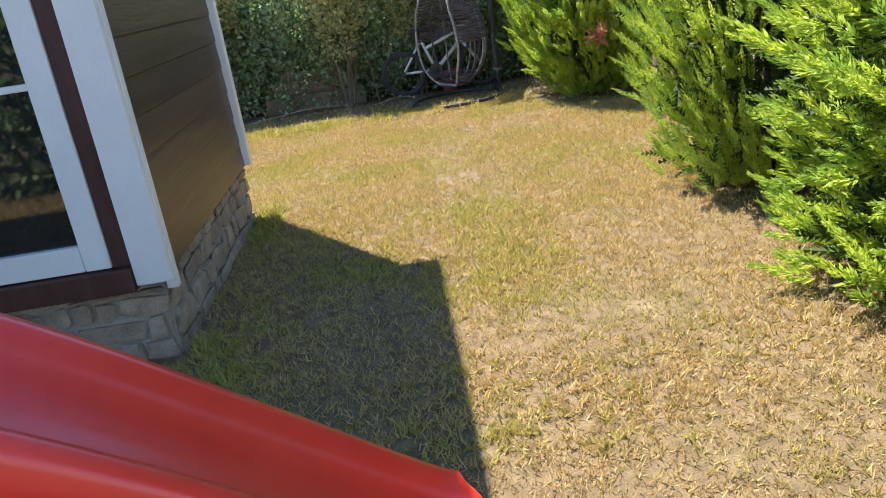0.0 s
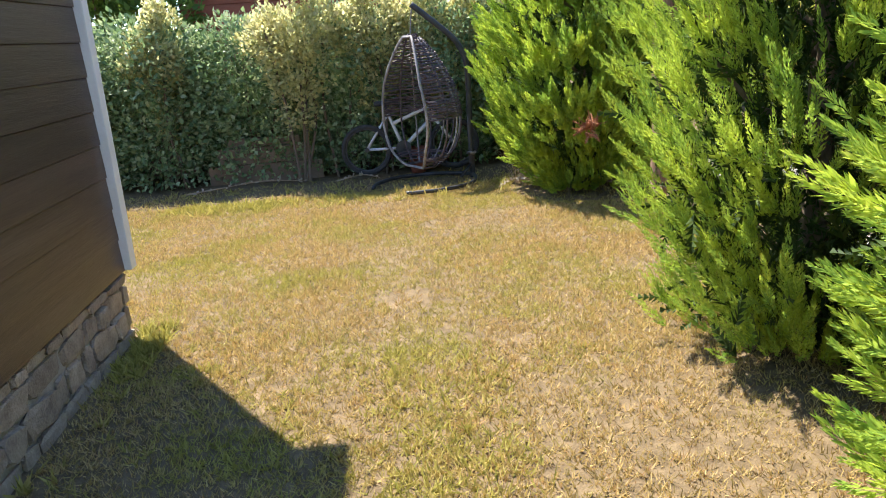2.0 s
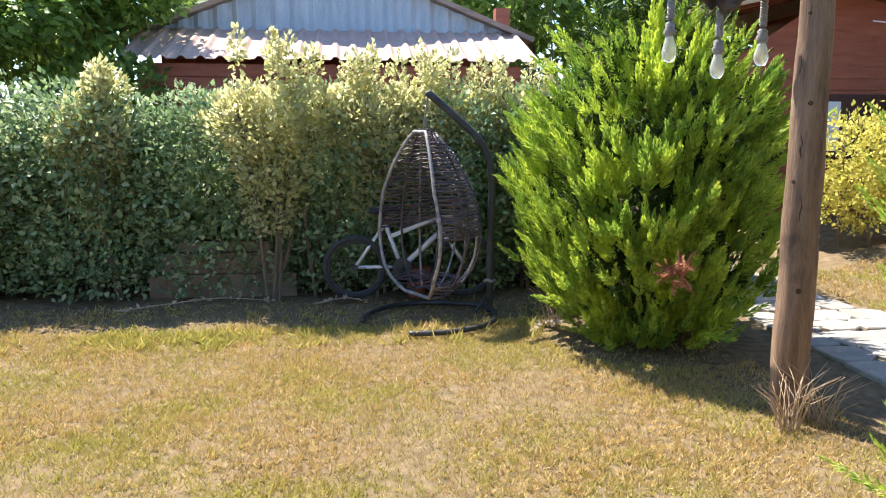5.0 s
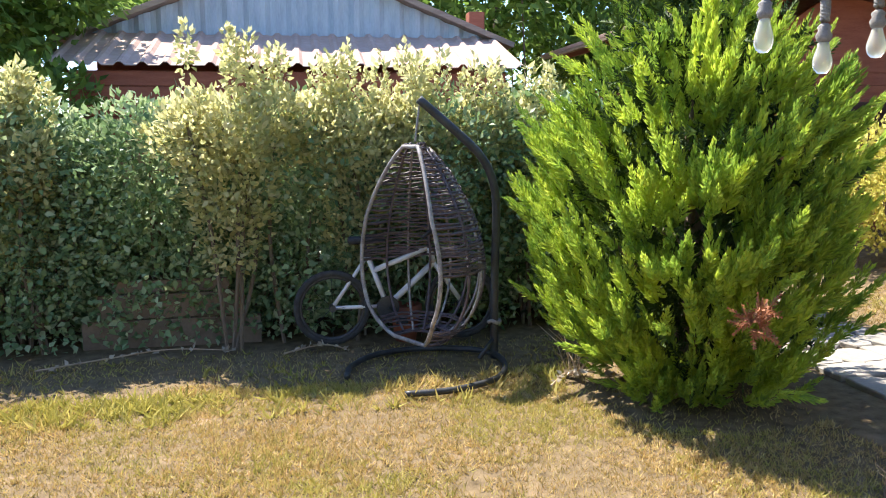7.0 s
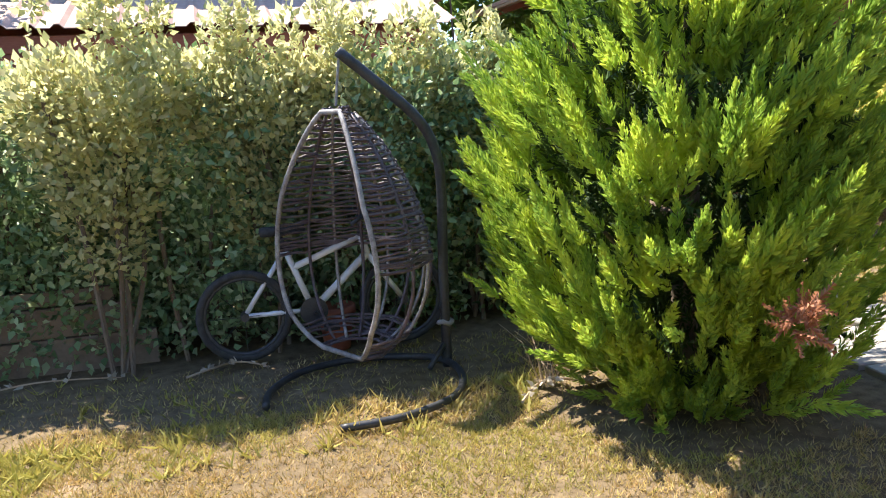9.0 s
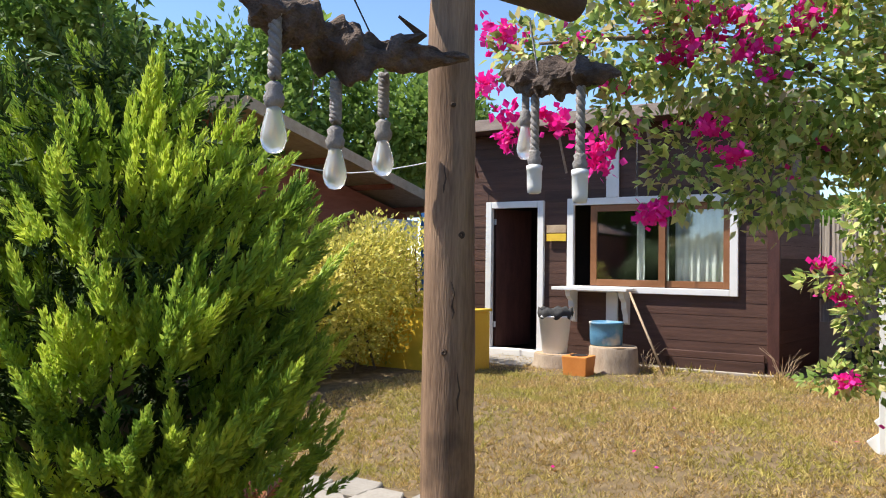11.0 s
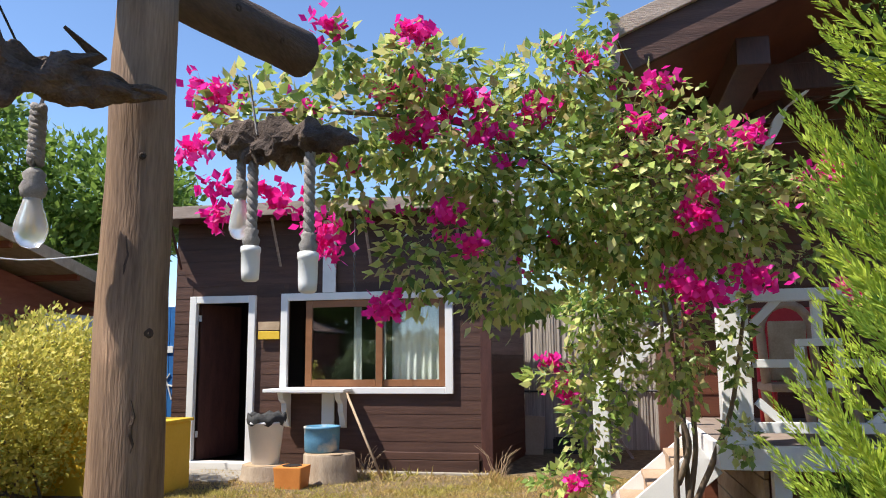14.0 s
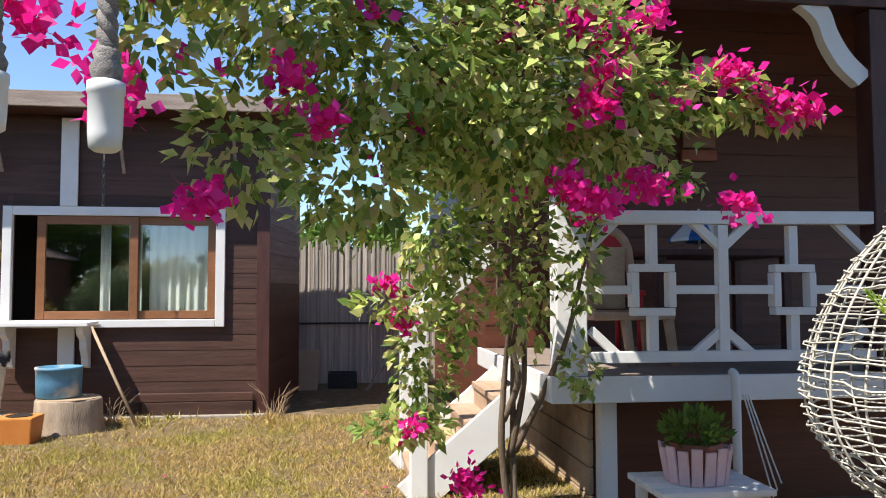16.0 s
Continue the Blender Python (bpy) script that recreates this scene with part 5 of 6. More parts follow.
def lamps():
    a = thing("driftwood_lamp", (1.65, 7.88, 2.0), "driftwood pendant with three rope-hung clear bulbs", "lamp")
    driftwood(a, [(1.36, 7.93, 2.10), (1.42, 7.93, 2.03), (1.56, 7.91, 1.99), (1.70, 7.86, 1.955), (1.84, 7.78, 1.985), (1.97, 7.66, 1.985)], [0.022, 0.044, 0.05, 0.058, 0.04, 0.032, 0.006], 4)
    part("snag", tube([(1.80, 7.80, 2.0), (1.87, 7.76, 2.045), (1.80, 7.79, 2.085)], [0.03, 0.022, 0.004], 8, wobble=0.5), M_DRIFT, a)
    part("snag", tube([(1.44, 7.93, 2.04), (1.45, 7.93, 2.11)], [0.035, 0.022], 8, wobble=0.5), M_DRIFT, a)
    part("wire", tube([(1.56, 7.86, 2.20), (1.50, 7.88, 2.145), (1.42, 7.92, 2.09)], 0.006, 5), M_STEEL, a)
    part("wire", tube([(1.56, 7.86, 2.20), (1.66, 7.85, 2.12), (1.74, 7.84, 2.02)], 0.0025, 5), M_STEEL, a)
    part("hook", tube([(1.56 + 0.05 * math.cos(k), 7.86, 2.185 + 0.02 * math.sin(k)) for k in (0, 1, 2, 3, 4, 5)], 0.004, 5, closed=True), M_STEEL, a)
    for x, y, t, c, b in ((1.425, 7.90, 2.04, 1.815, 1.655), (1.66, 7.90, 1.885, 1.74, 1.585), (1.865, 7.89, 1.945, 1.79, 1.642)):
        twisted_rope((x, y, t), (x, y, c + 0.03), 0.017, a)
        part("cord", tube([(x, y, t - 0.01), (x, y - 0.02, 2.0)], 0.004, 5), M_ROPE, a)
        bulb(a, x, y, c - 0.04, b)
    d = thing("driftwood_lamp", (2.6, 7.7, 2.0), "driftwood pendant with rope-hung white jars and a bulb", "lamp")
    driftwood(d, [(2.74, 7.95, 2.14), (2.70, 7.84, 2.09), (2.63, 7.68, 2.06), (2.58, 7.54, 2.06), (2.54, 7.40, 2.03)], [0.016, 0.042, 0.060, 0.050, 0.032, 0.006], 9)
    part("cord", tube([(2.66, 7.80, 2.30), (2.65, 7.76, 2.10)], 0.004, 5), M_ROPE, d)
    for x, y, t, c, b in ((2.69, 7.79, 2.03, 1.79, 1.65), (2.58, 7.56, 2.02, 1.75, 1.60)):
        twisted_rope((x, y, t), (x, y, c), 0.017, d)
        bulb(d, x, y, c - 0.03, b, True)
    twisted_rope((2.71, 7.84, 2.04), (2.71, 7.84, 1.93), 0.015, d)
    bulb(d, 2.71, 7.84, 1.92, 1.785)


lamps()


# ---- bougainvillea ----
def bougainvillea():
    foot = (5.35, 6.27, 0.18)
    blobs = [((3.95, 6.55, 2.15), (0.42, 0.46, 0.46)), ((3.85, 6.98, 2.2), (0.38, 0.42, 0.40)), ((4.0, 6.22, 2.08), (0.32, 0.34, 0.34)), ((3.6, 7.32, 2.3), (0.32, 0.32, 0.26)),
             ((3.38, 7.70, 2.36), (0.26, 0.28, 0.20)), ((3.2, 8.02, 2.36), (0.16, 0.22, 0.16)), ((3.98, 5.80, 2.10), (0.18, 0.26, 0.10)), ((3.92, 5.55, 2.03), (0.08, 0.16, 0.05)),
             ((3.7, 6.9, 2.62), (0.22, 0.28, 0.12)), ((3.45, 7.42, 2.58), (0.18, 0.24, 0.12)), ((3.3, 7.66, 2.05), (0.10, 0.13, 0.14)), ((3.5, 7.45, 1.82), (0.08, 0.16, 0.22)),
             ((3.98, 6.80, 1.62), (0.17, 0.21, 0.30)), ((3.98, 6.86, 1.15), (0.10, 0.13, 0.32)), ((4.02, 6.52, 1.50), (0.10, 0.15, 0.38)), ((3.78, 6.98, 1.32), (0.06, 0.16, 0.05)),
             ((3.85, 6.95, 0.92), (0.06, 0.18, 0.05)), ((3.8, 6.70, 2.9), (0.05, 0.06, 0.22)), ((4.0, 6.28, 1.50), (0.06, 0.08, 0.30)), ((3.95, 6.0, 1.78), (0.08, 0.20, 0.06)), ((3.15, 7.68, 2.56), (0.06, 0.08, 0.12)), ((3.15, 7.40, 2.54), (0.06, 0.08, 0.10))]
    hanging = [((4.70, 6.72, 1.70), (0.18, 0.20, 0.30)), ((4.70, 6.80, 1.12), (0.12, 0.15, 0.40)), ((4.75, 6.33, 1.52), (0.12, 0.17, 0.42)), ((4.45, 6.93, 1.31), (0.07, 0.20, 0.06)),
               ((4.53, 6.90, 0.80), (0.07, 0.22, 0.07)), ((4.72, 6.05, 1.54), (0.07, 0.09, 0.34)), ((4.66, 5.70, 1.88), (0.10, 0.24, 0.07)), ((4.72, 6.62, 1.40), (0.10, 0.09, 0.36)), ((4.85, 6.02, 0.98), (0.08, 0.09, 0.12)), ((4.45, 6.50, 2.0), (0.30, 0.45, 0.25)), ((3.85, 7.12, 1.78), (0.24, 0.26, 0.24))]
    blobs = [q for q in blobs if q[0][2] > 1.8 or q[0][1] > 7.1] + hanging
    b = bush("bougainvillea", blobs, 15000, LEAF, 0.056, M_BOUGLEAF, "large bougainvillea with magenta flowers beside the porch", "bougainvillea", 91, -0.25, 0)
    canes = (((0, 0, -0.03), (-0.05, 0.05, 0.4), (-0.12, 0.04, 0.8), (-0.35, 0.05, 1.2), (-0.8, 0.2, 1.7), (-1.5, 0.7, 2.1)), ((0, -0.03, -0.03), (-0.02, -0.02, 0.4), (-0.12, 0.0, 0.8), (-0.3, 0.02, 1.2), (-0.7, 0.1, 1.7), (-1.3, 0.25, 2.2)),
             ((-0.02, -0.03, 0.33), (-0.15, -0.15, 0.65), (-0.3, -0.24, 0.95), (-0.45, -0.28, 1.3), (-0.9, -0.3, 1.85)), ((-0.02, 0, 0.3), (-0.1, -0.06, 0.7), (-0.25, -0.03, 1.1), (-0.6, 0.0, 1.6), (-1.2, -0.1, 2.0)),
             ((-0.05, 0.04, 0.5), (-0.15, -0.02, 0.75), (-0.2, 0.09, 1.1), (-0.4, 0.12, 1.6)), ((-1.5, 0.7, 2.1), (-1.75, 0.95, 2.2), (-1.95, 1.35, 2.22), (-2.15, 1.75, 2.2)))
    for line in canes:
        pts = smooth_line([Vector(foot) + Vector(p) for p in line], 5)
        n = len(pts)
        part("cane", tube(pts, [0.020 - 0.013 * i / n for i in range(n)], 8, wobble=0.3), M_BARK, b, "", True)
    spots = [(3.1, 7.70, 2.66), (3.1, 7.36, 2.60), (3.1, 8.2, 2.44), (3.1, 8.12, 2.40), (3.1, 8.23, 2.2), (3.1, 8.13, 2.05), (3.1, 8.12, 1.94), (3.1, 7.92, 2.02), (3.1, 7.85, 1.98), (3.1, 7.71, 1.88), (3.1, 7.69, 1.80),
             (3.45, 7.57, 2.51), (3.45, 7.45, 2.54), (3.4, 7.18, 2.41), (3.4, 7.25, 2.42), (3.4, 7.37, 2.34), (3.4, 7.47, 2.3), (3.4, 7.14, 2.28), (3.4, 7.57, 1.62), (3.4, 7.53, 1.60), (3.4, 7.31, 1.98), (3.45, 7.22, 1.85),
             (3.6, 6.95, 2.44), (3.7, 6.78, 2.66), (3.7, 6.45, 2.55), (3.65, 6.54, 2.36), (3.7, 6.37, 2.26), (3.65, 6.3, 2.09), (3.65, 6.36, 1.97), (3.65, 6.32, 1.97), (3.75, 6.31, 1.66), (3.75, 6.36, 1.67),
             (3.75, 6.09, 1.72), (3.75, 6.15, 1.74), (3.75, 6.43, 1.73), (4.45, 6.98, 1.40)]
    spots += [(4.45, 6.92, 1.24), (4.45, 6.86, 0.80), (3.75, 6.1, 2.32), (3.85, 5.79, 2.18), (3.85, 5.72, 2.14), (3.85, 5.6, 2.08), (3.85, 5.46, 2.04), (3.85, 5.52, 2.02), (3.9, 5.71, 1.68), (3.75, 6.22, 2.22), (4.6, 6.64, 0.56), (4.6, 6.60, 0.50)]
    rng = np.random.default_rng(17)
    for i in range(46):
        c, r = blobs[i % 12]
        q = rng.normal(size=3)
        q /= np.linalg.norm(q)
        spots.append(tuple(np.array(c) + q * np.array(r) * 1.02))
    for i, p in enumerate(spots):
        n = int(rng.integers(42, 76)) if i < 48 else int(rng.integers(4, 12))
        spread = 0.034 if i < 48 else 0.022
        o = np.array(p) + rng.normal(0, 1, (n, 3)) * np.array((spread, spread, spread * 0.75))
        hang(scattered("blossom", BRACT, o, rng.normal(0, 1, (n, 3)), rng.uniform(0.030, 0.050, n), M_BRACT, None, rng), b, "magenta papery flowers")["kind"] = "stuff"
    return b


bougainvillea()


def fallen_petals():
    rng = np.random.default_rng(23)
    n = 12
    p = np.column_stack((rng.uniform(3.4, 6.6, n), rng.uniform(6.9, 8.8, n), np.zeros(n)))
    p[:, 2] = [ground_height(a, b) + 0.03 for a, b, _ in p]
    ob = scattered("fallen_petals", BRACT, p, np.column_stack((rng.normal(0, 1, (n, 2)), rng.normal(0, 0.1, n))), rng.uniform(0.028, 0.042, n), M_BRACT, np.tile((0.0, 0.0, 1.0), (n, 1)), rng)
    tagged(ob, "fallen magenta petals lying on the lawn", "petals", kind="stuff")


fallen_petals()


# ---- before the shed ----
def bucket():
    b = thing("bucket", (8.02, 10.08, 0.36), "white plastic bucket lined with a black bag on a stump", "bucket")
    part("body", lathe([(0.125, 0), (0.135, 0.01), (0.18, 0.40), (0.19, 0.405), (0.19, 0.425), (0.175, 0.425), (0.165, 0.36)], (8.02, 10.08, 0.365), 26), M_WHITE, b, "", True)
    bm = bmesh.new()
    rings = []
    for r, z in ((0.186, 0.40), (0.198, 0.44), (0.19, 0.50), (0.15, 0.47), (0.12, 0.36)):
        rings.append([bm.verts.new((8.02 + (r + 0.012 * math.sin(k * 2.3)) * math.cos(k * 0.2618), 10.08 + (r + 0.012 * math.sin(k * 2.3)) * math.sin(k * 0.2618), 0.365 + z + 0.022 * math.sin(k * 1.7))) for k in range(24)])
    for p, q in zip(rings, rings[1:]):
        for k in range(24):
            bm.faces.new((p[k], p[(k + 1) % 24], q[(k + 1) % 24], q[k]))
    part("bag", bm, M_RUBBER, b, "black bin bag", True)


def stump(x, y, r, h, seed, label):
    s = thing("tree_stump", (x, y, 0.2), label, "tree stump")
    bm = lathe([(r * 1.12, -0.03), (r * 1.06, 0.04), (r * 0.98, h * 0.5), (r * 0.96, h - 0.012), (r * 0.93, h)], (x, y, 0.2), 26)
    for v in bm.verts:
        k = 1 + 0.10 * noise.noise(Vector((v.co.x * 6 + seed, v.co.y * 6, v.co.z * 2)))
        v.co.x, v.co.y = x + (v.co.x - x) * k, y + (v.co.y - y) * k
    part("log", bm, M_STUMPSIDE, s, "", True)
    part("cut_face", lathe([(r * 0.90, 0), (r * 0.90, 0.006), (r * 0.3, 0.008)], (x, y, 0.2 + h - 0.002), 24), M_CUT, s, "pale sawn top")


M_STUMPSIDE = surf("weathered stump", (0.26, 0.19, 0.13), (0.46, 0.37, 0.28), (18, 18, 3), 0.85, 0.6)
M_BLUEPOT = surf("chipped blue paint", (0.07, 0.20, 0.34), (0.12, 0.30, 0.45), (8, 8, 8), 0.6, 0.3, wear=((0.50, 0.47, 0.42), 0.50))
M_ORANGEPOT = surf("orange plastic", (0.62, 0.22, 0.05), (0.72, 0.28, 0.07), (6, 6, 6), 0.55, 0.15)
M_PINK = surf("pink paint", (0.66, 0.44, 0.46), (0.76, 0.55, 0.57), (9, 9, 9), 0.6, 0.2)
M_CARD = surf("cardboard", (0.36, 0.28, 0.20), (0.46, 0.37, 0.28), (4, 4, 4), 0.9, 0.1)
M_REDCLOTH = surf("red plastic seat", (0.50, 0.02, 0.025), (0.62, 0.035, 0.04), (5, 5, 5), 0.5, 0.05)
stump(8.02, 10.08, 0.25, 0.165, 3, "low weathered tree stump carrying a bucket")
stump(8.02, 9.40, 0.27, 0.29, 7, "weathered tree stump with flaking bark by the shed")
bucket()
pot = thing("painted_pot", (8.02, 9.48, 0.49), "chipped blue painted pot on a tree stump", "pot")
part("body", lathe([(0.160, 0), (0.172, 0.012), (0.176, 0.13), (0.178, 0.225), (0.184, 0.230), (0.184, 0.250), (0.168, 0.252), (0.160, 0.20)], (8.02, 9.48, 0.497), 24), M_BLUEPOT, pot, "", True)
part("soil", lathe([(0.152, 0), (0.15, 0.012), (0.05, 0.02)], (8.02, 9.48, 0.685), 18), M_CUT, pot, "dry earth")
opot = thing("square_planter", (7.55, 9.60, 0.2), "faded orange square planter box on the ground", "planter")
bm = box(7.42, 7.68, 9.46, 9.74, 0.19, 0.42, 0.012)
for v in bm.verts:
    k = 0.86 + 0.14 * (v.co.z - 0.19) / 0.23
    v.co.x, v.co.y = 7.55 + (v.co.x - 7.55) * k, 9.60 + (v.co.y - 9.60) * k
part("body", bm, M_ORANGEPOT, opot)
# Flat dark disc on the solid body paints the shade of an open planter.
part("hollow_shade", lathe([(0.09, 0), (0.095, 0.006), (0.085, 0.007), (0.08, 0.002)], (7.55, 9.60, 0.419), 18), M_DARK, opot)
broom = thing("broom_stick", (8.3, 8.9, 0.2), "worn wooden broom stick leaning on the shed shelf", "broom")
part("stick", tube([(8.05, 8.85, 0.205), (8.30, 9.32, 1.06)], 0.013, 8), M_CUT, broom, "", True)
drop = thing("hanging_chain", (8.3, 9.24, 2.2), "dark chain hanging from the shed roof", "chain")
for i in range(9):
    part("link", tube([(8.28 + (0.012 if i % 2 else 0) * math.cos(k), 9.24 + (0 if i % 2 else 0.012) * math.cos(k), 2.50 - 0.045 * i + 0.026 * math.sin(k)) for k in (0, 1.05, 2.1, 3.14, 4.2, 5.24)], 0.005, 5, closed=True), M_STEEL, drop)
part("cord", tube([(8.28, 9.24, 2.96), (8.28, 9.24, 2.51)], 0.004, 5), M_ROPE, drop)


# ---- by the porch ----
def planter_table():
    t = thing("side_table", (4.2, 5.74, 0), "small weathered white slatted table below the porch", "table")
    for i in range(4):
        part("slat", box(4.02 + 0.09 * i, 4.10 + 0.09 * i, 5.52, 5.98, 0.585, 0.61, 0.004), M_WHITE, t)
    part("apron", box(4.03, 4.055, 5.55, 5.95, 0.50, 0.584, 0.003), M_WHITE, t)
    for x in (4.05, 4.34):
        for y in (5.56, 5.93):
            part("leg", box(x - 0.02, x + 0.02, y - 0.02, y + 0.02, -0.01, 0.584, 0.003), M_WHITE, t)
    p = thing("wooden_planter", (4.2, 5.76, 0.61), "pink picket tub planted with green succulents", "planter")
    for k in range(16):
        a = k * math.pi / 8
        turn = Matrix.Translation((4.2, 5.76, 0.612)) @ Matrix.Rotation(a, 4, "Z") @ Matrix.Translation((0.115, 0, 0)) @ Matrix.Rotation(radians(9), 4, "Y")
        part("slat", box(-0.006, 0.006, -0.021, 0.021, 0, 0.135 + 0.012 * (k % 2), 0.003, None, turn), M_PINK, p)
    part("inner_pot", lathe([(0.08, 0), (0.10, 0.12), (0.108, 0.15), (0.095, 0.15), (0.09, 0.13)], (4.2, 5.76, 0.615), 18), M_REDWALL, p, "terracotta pot", True)
    rng = np.random.default_rng(3)
    n = 380
    d = rng.normal(size=(n, 3))
    d /= np.linalg.norm(d, axis=1, keepdims=True)
    o = np.array((4.2, 5.76, 0.81)) + d * np.array((0.11, 0.13, 0.075)) * rng.uniform(0.4, 1, (n, 1))
    hang(scattered("leaf_rosette", LEAF, o, d + np.array((0, 0, 0.6)), rng.uniform(0.03, 0.05, n), M_TREELEAF, None, rng), p, "fleshy green leaves")
    q = thing("white_pipe", (4.5, 5.42, 0.6), "white pipe with hanging cords before the porch", "pipe")
    part("pipe", tube(smooth_line([(4.50, 5.42, 0.45), (4.50, 5.42, 0.9), (4.51, 5.42, 0.985), (4.535, 5.42, 1.0)], 4), 0.02, 10), M_WHITE, q, "", True)
    for i in range(3):
        part("cord", tube(smooth_line([(4.53, 5.37 - 0.012 * i, 0.90), (4.50, 5.32 - 0.02 * i, 0.68), (4.49, 5.26 - 0.02 * i, 0.45 + 0.03 * i)], 4), 0.004, 5), M_WHITE, q)


enlarged(planter_table, PORCH)


def porch_things():
    ch = thing("wooden_chair", (5.25, 5.68, 0.98), "tan wooden chair with an arched back on the porch", "chair")
    arch = [(5.24, 5.76 + 0.135 * math.cos(a), 1.55 + 0.15 * math.sin(a)) for a in [math.pi * i / 10 for i in range(11)]]
    part("back_frame", tube([(5.16, 5.895, 1.26)] + arch + [(5.16, 5.625, 1.26)], 0.026, 8), M_TREAD, ch, "", True)
    part("back_panel", box(5.20, 5.225, 5.66, 5.86, 1.27, 1.60, 0.01), M_CUT, ch)
    part("seat", box(5.02, 5.40, 5.46, 5.90, 1.215, 1.26, 0.012), M_TREAD, ch)
    for x, y in ((5.05, 5.49), (5.05, 5.72), (5.36, 5.49), (5.36, 5.86)):
        part("leg", tube([(x, y, 1.22), (x + (0.03 if x > 5.2 else -0.03), y - 0.02, 0.98)], [0.030, 0.024], 8), M_TREAD, ch, "", True)
    ar = thing("red_armchair", (5.75, 5.60, 0.98), "red plastic armchair on the porch", "chair")
    part("seat", box(5.55, 5.98, 5.40, 5.80, 1.33, 1.37, 0.015), M_REDCLOTH, ar)
    part("backrest", box(5.95, 5.99, 5.40, 5.80, 1.37, 1.72, 0.015), M_REDCLOTH, ar)
    for x, y in ((5.58, 5.43), (5.58, 5.77), (5.95, 5.43), (5.95, 5.77)):
        part("leg", tube([(x, y, 1.34), (x, y, 0.98)], [0.022, 0.016], 8), M_REDCLOTH, ar, "", True)
    tb = thing("dark_table", (5.6, 5.05, 0.98), "dark wooden table standing on the porch", "table")
    part("tabletop", box(5.3, 5.95, 4.6, 5.45, 1.56, 1.60, 0.008), M_DARKWOOD, tb)
    for x, y in ((5.35, 4.65), (5.35, 5.40), (5.90, 4.65), (5.90, 5.40)):
        part("leg", box(x - 0.025, x + 0.025, y - 0.025, y + 0.025, 0.98, 1.558, 0.004), M_DARKWOOD, tb)
    um = thing("table_parasol", (5.65, 5.02, 1.60), "small blue and white parasol standing on the porch table", "parasol")
    part("pole", tube([(5.65, 5.02, 1.60), (5.65, 5.02, 1.86)], 0.008, 6), M_WHITE, um)
    for k in range(8):
        bm = bmesh.new()
        top = bm.verts.new((5.65, 5.02, 1.86))
        rim = [bm.verts.new((5.65 + 0.18 * math.cos(a), 5.02 + 0.18 * math.sin(a), 1.68)) for a in (k * math.pi / 4, (k + 0.5) * math.pi / 4, (k + 1) * math.pi / 4)]
        low = [bm.verts.new((v.co.x, v.co.y, 1.66)) for v in rim]
        for u, v in ((0, 1), (1, 2)):
            bm.faces.new((top, rim[u], rim[v]))
            bm.faces.new((rim[u], low[u], low[v], rim[v]))
        part("panel", bm, M_BLUEBOARD if k % 2 else M_WHITE, um)


enlarged(porch_things, PORCH)


# ---- distance and surroundings ----
def reed_fence():
    rng = random.Random(6)
    bm = bmesh.new()
    y = 4.4
    while y < 9.2:
        h = 1.97 + rng.uniform(-0.08, 0.10) - 0.06 * abs(y - 7.6)
        x = 11.0 + rng.uniform(-0.012, 0.012)
        w = rng.uniform(0.012, 0.022)
        box(x, x + w, y, y + w, 0.12, h, 0, bm)
        y += w * rng.uniform(0.8, 1.1)
    f = single("wall_11", bm, M_REED, "dry reed screen fence behind the shed", "fence", kind="structure")
    part("rail", tube([(10.98, 4.4, 0.98), (10.98, 9.2, 0.96)], 0.014, 6), M_STEEL, f)


reed_fence()
card = thing("cardboard_sheet", (10.45, 7.62, 0.22), "torn cardboard sheet leaning by the shed", "cardboard")
part("sheet", box(-0.008, 0.008, -0.16, 0.16, 0, 0.48, 0.002, None, Matrix.Translation((10.35, 7.60, 0.215)) @ Matrix.Rotation(radians(8), 4, "Y") @ Matrix.Rotation(radians(4), 4, "X")), M_CARD, card)
crate = thing("black_crate", (10.6, 7.15, 0.2), "black plastic crate on the ground by the fence", "crate")
for y0, y1, x0, x1 in ((6.98, 7.32, 10.45, 10.47), (6.98, 7.32, 10.73, 10.75), (6.98, 7.0, 10.47, 10.73), (7.30, 7.32, 10.47, 10.73)):
    part("side", box(x0, x1, y0, y1, 0.21, 0.40, 0.004), M_RUBBER, crate)
aboard = thing("plank_trestle", (10.3, 6.75, 0.2), "two grey planks leaning together like a small roof", "planks")
for s in (1, -1):
    part("plank", box(-0.05, 0.05, -0.015, 0.015, 0, 0.46, 0.003, None, Matrix.Translation((10.2, 6.62 + 0.26 * s, 0.21)) @ Matrix.Rotation(radians(34 * s), 4, "X")), M_GREYWOOD, aboard)



def corrugated(x0, x1, y0, z0, y1, z1, pitch, depth):
    """A corrugated sheet between two level edges."""
    bm = bmesh.new()
    n = int((x1 - x0) / pitch * 6)
    rows = []
    for y, z in ((y0, z0), (y1, z1)):
        rows.append([[bm.verts.new((x0 + (x1 - x0) * i / n, y, z + depth * max(0, math.sin(i / 6 * 2 * math.pi)) + o)) for i in range(n + 1)] for o in (0.0, -0.008)])
    for i in range(n):
        bm.faces.new((rows[0][0][i], rows[0][0][i + 1], rows[1][0][i + 1], rows[1][0][i]))
        bm.faces.new((rows[0][1][i + 1], rows[0][1][i], rows[1][1][i], rows[1][1][i + 1]))
        bm.faces.new((rows[0][0][i + 1], rows[0][0][i], rows[0][1][i], rows[0][1][i + 1]))
    return bm


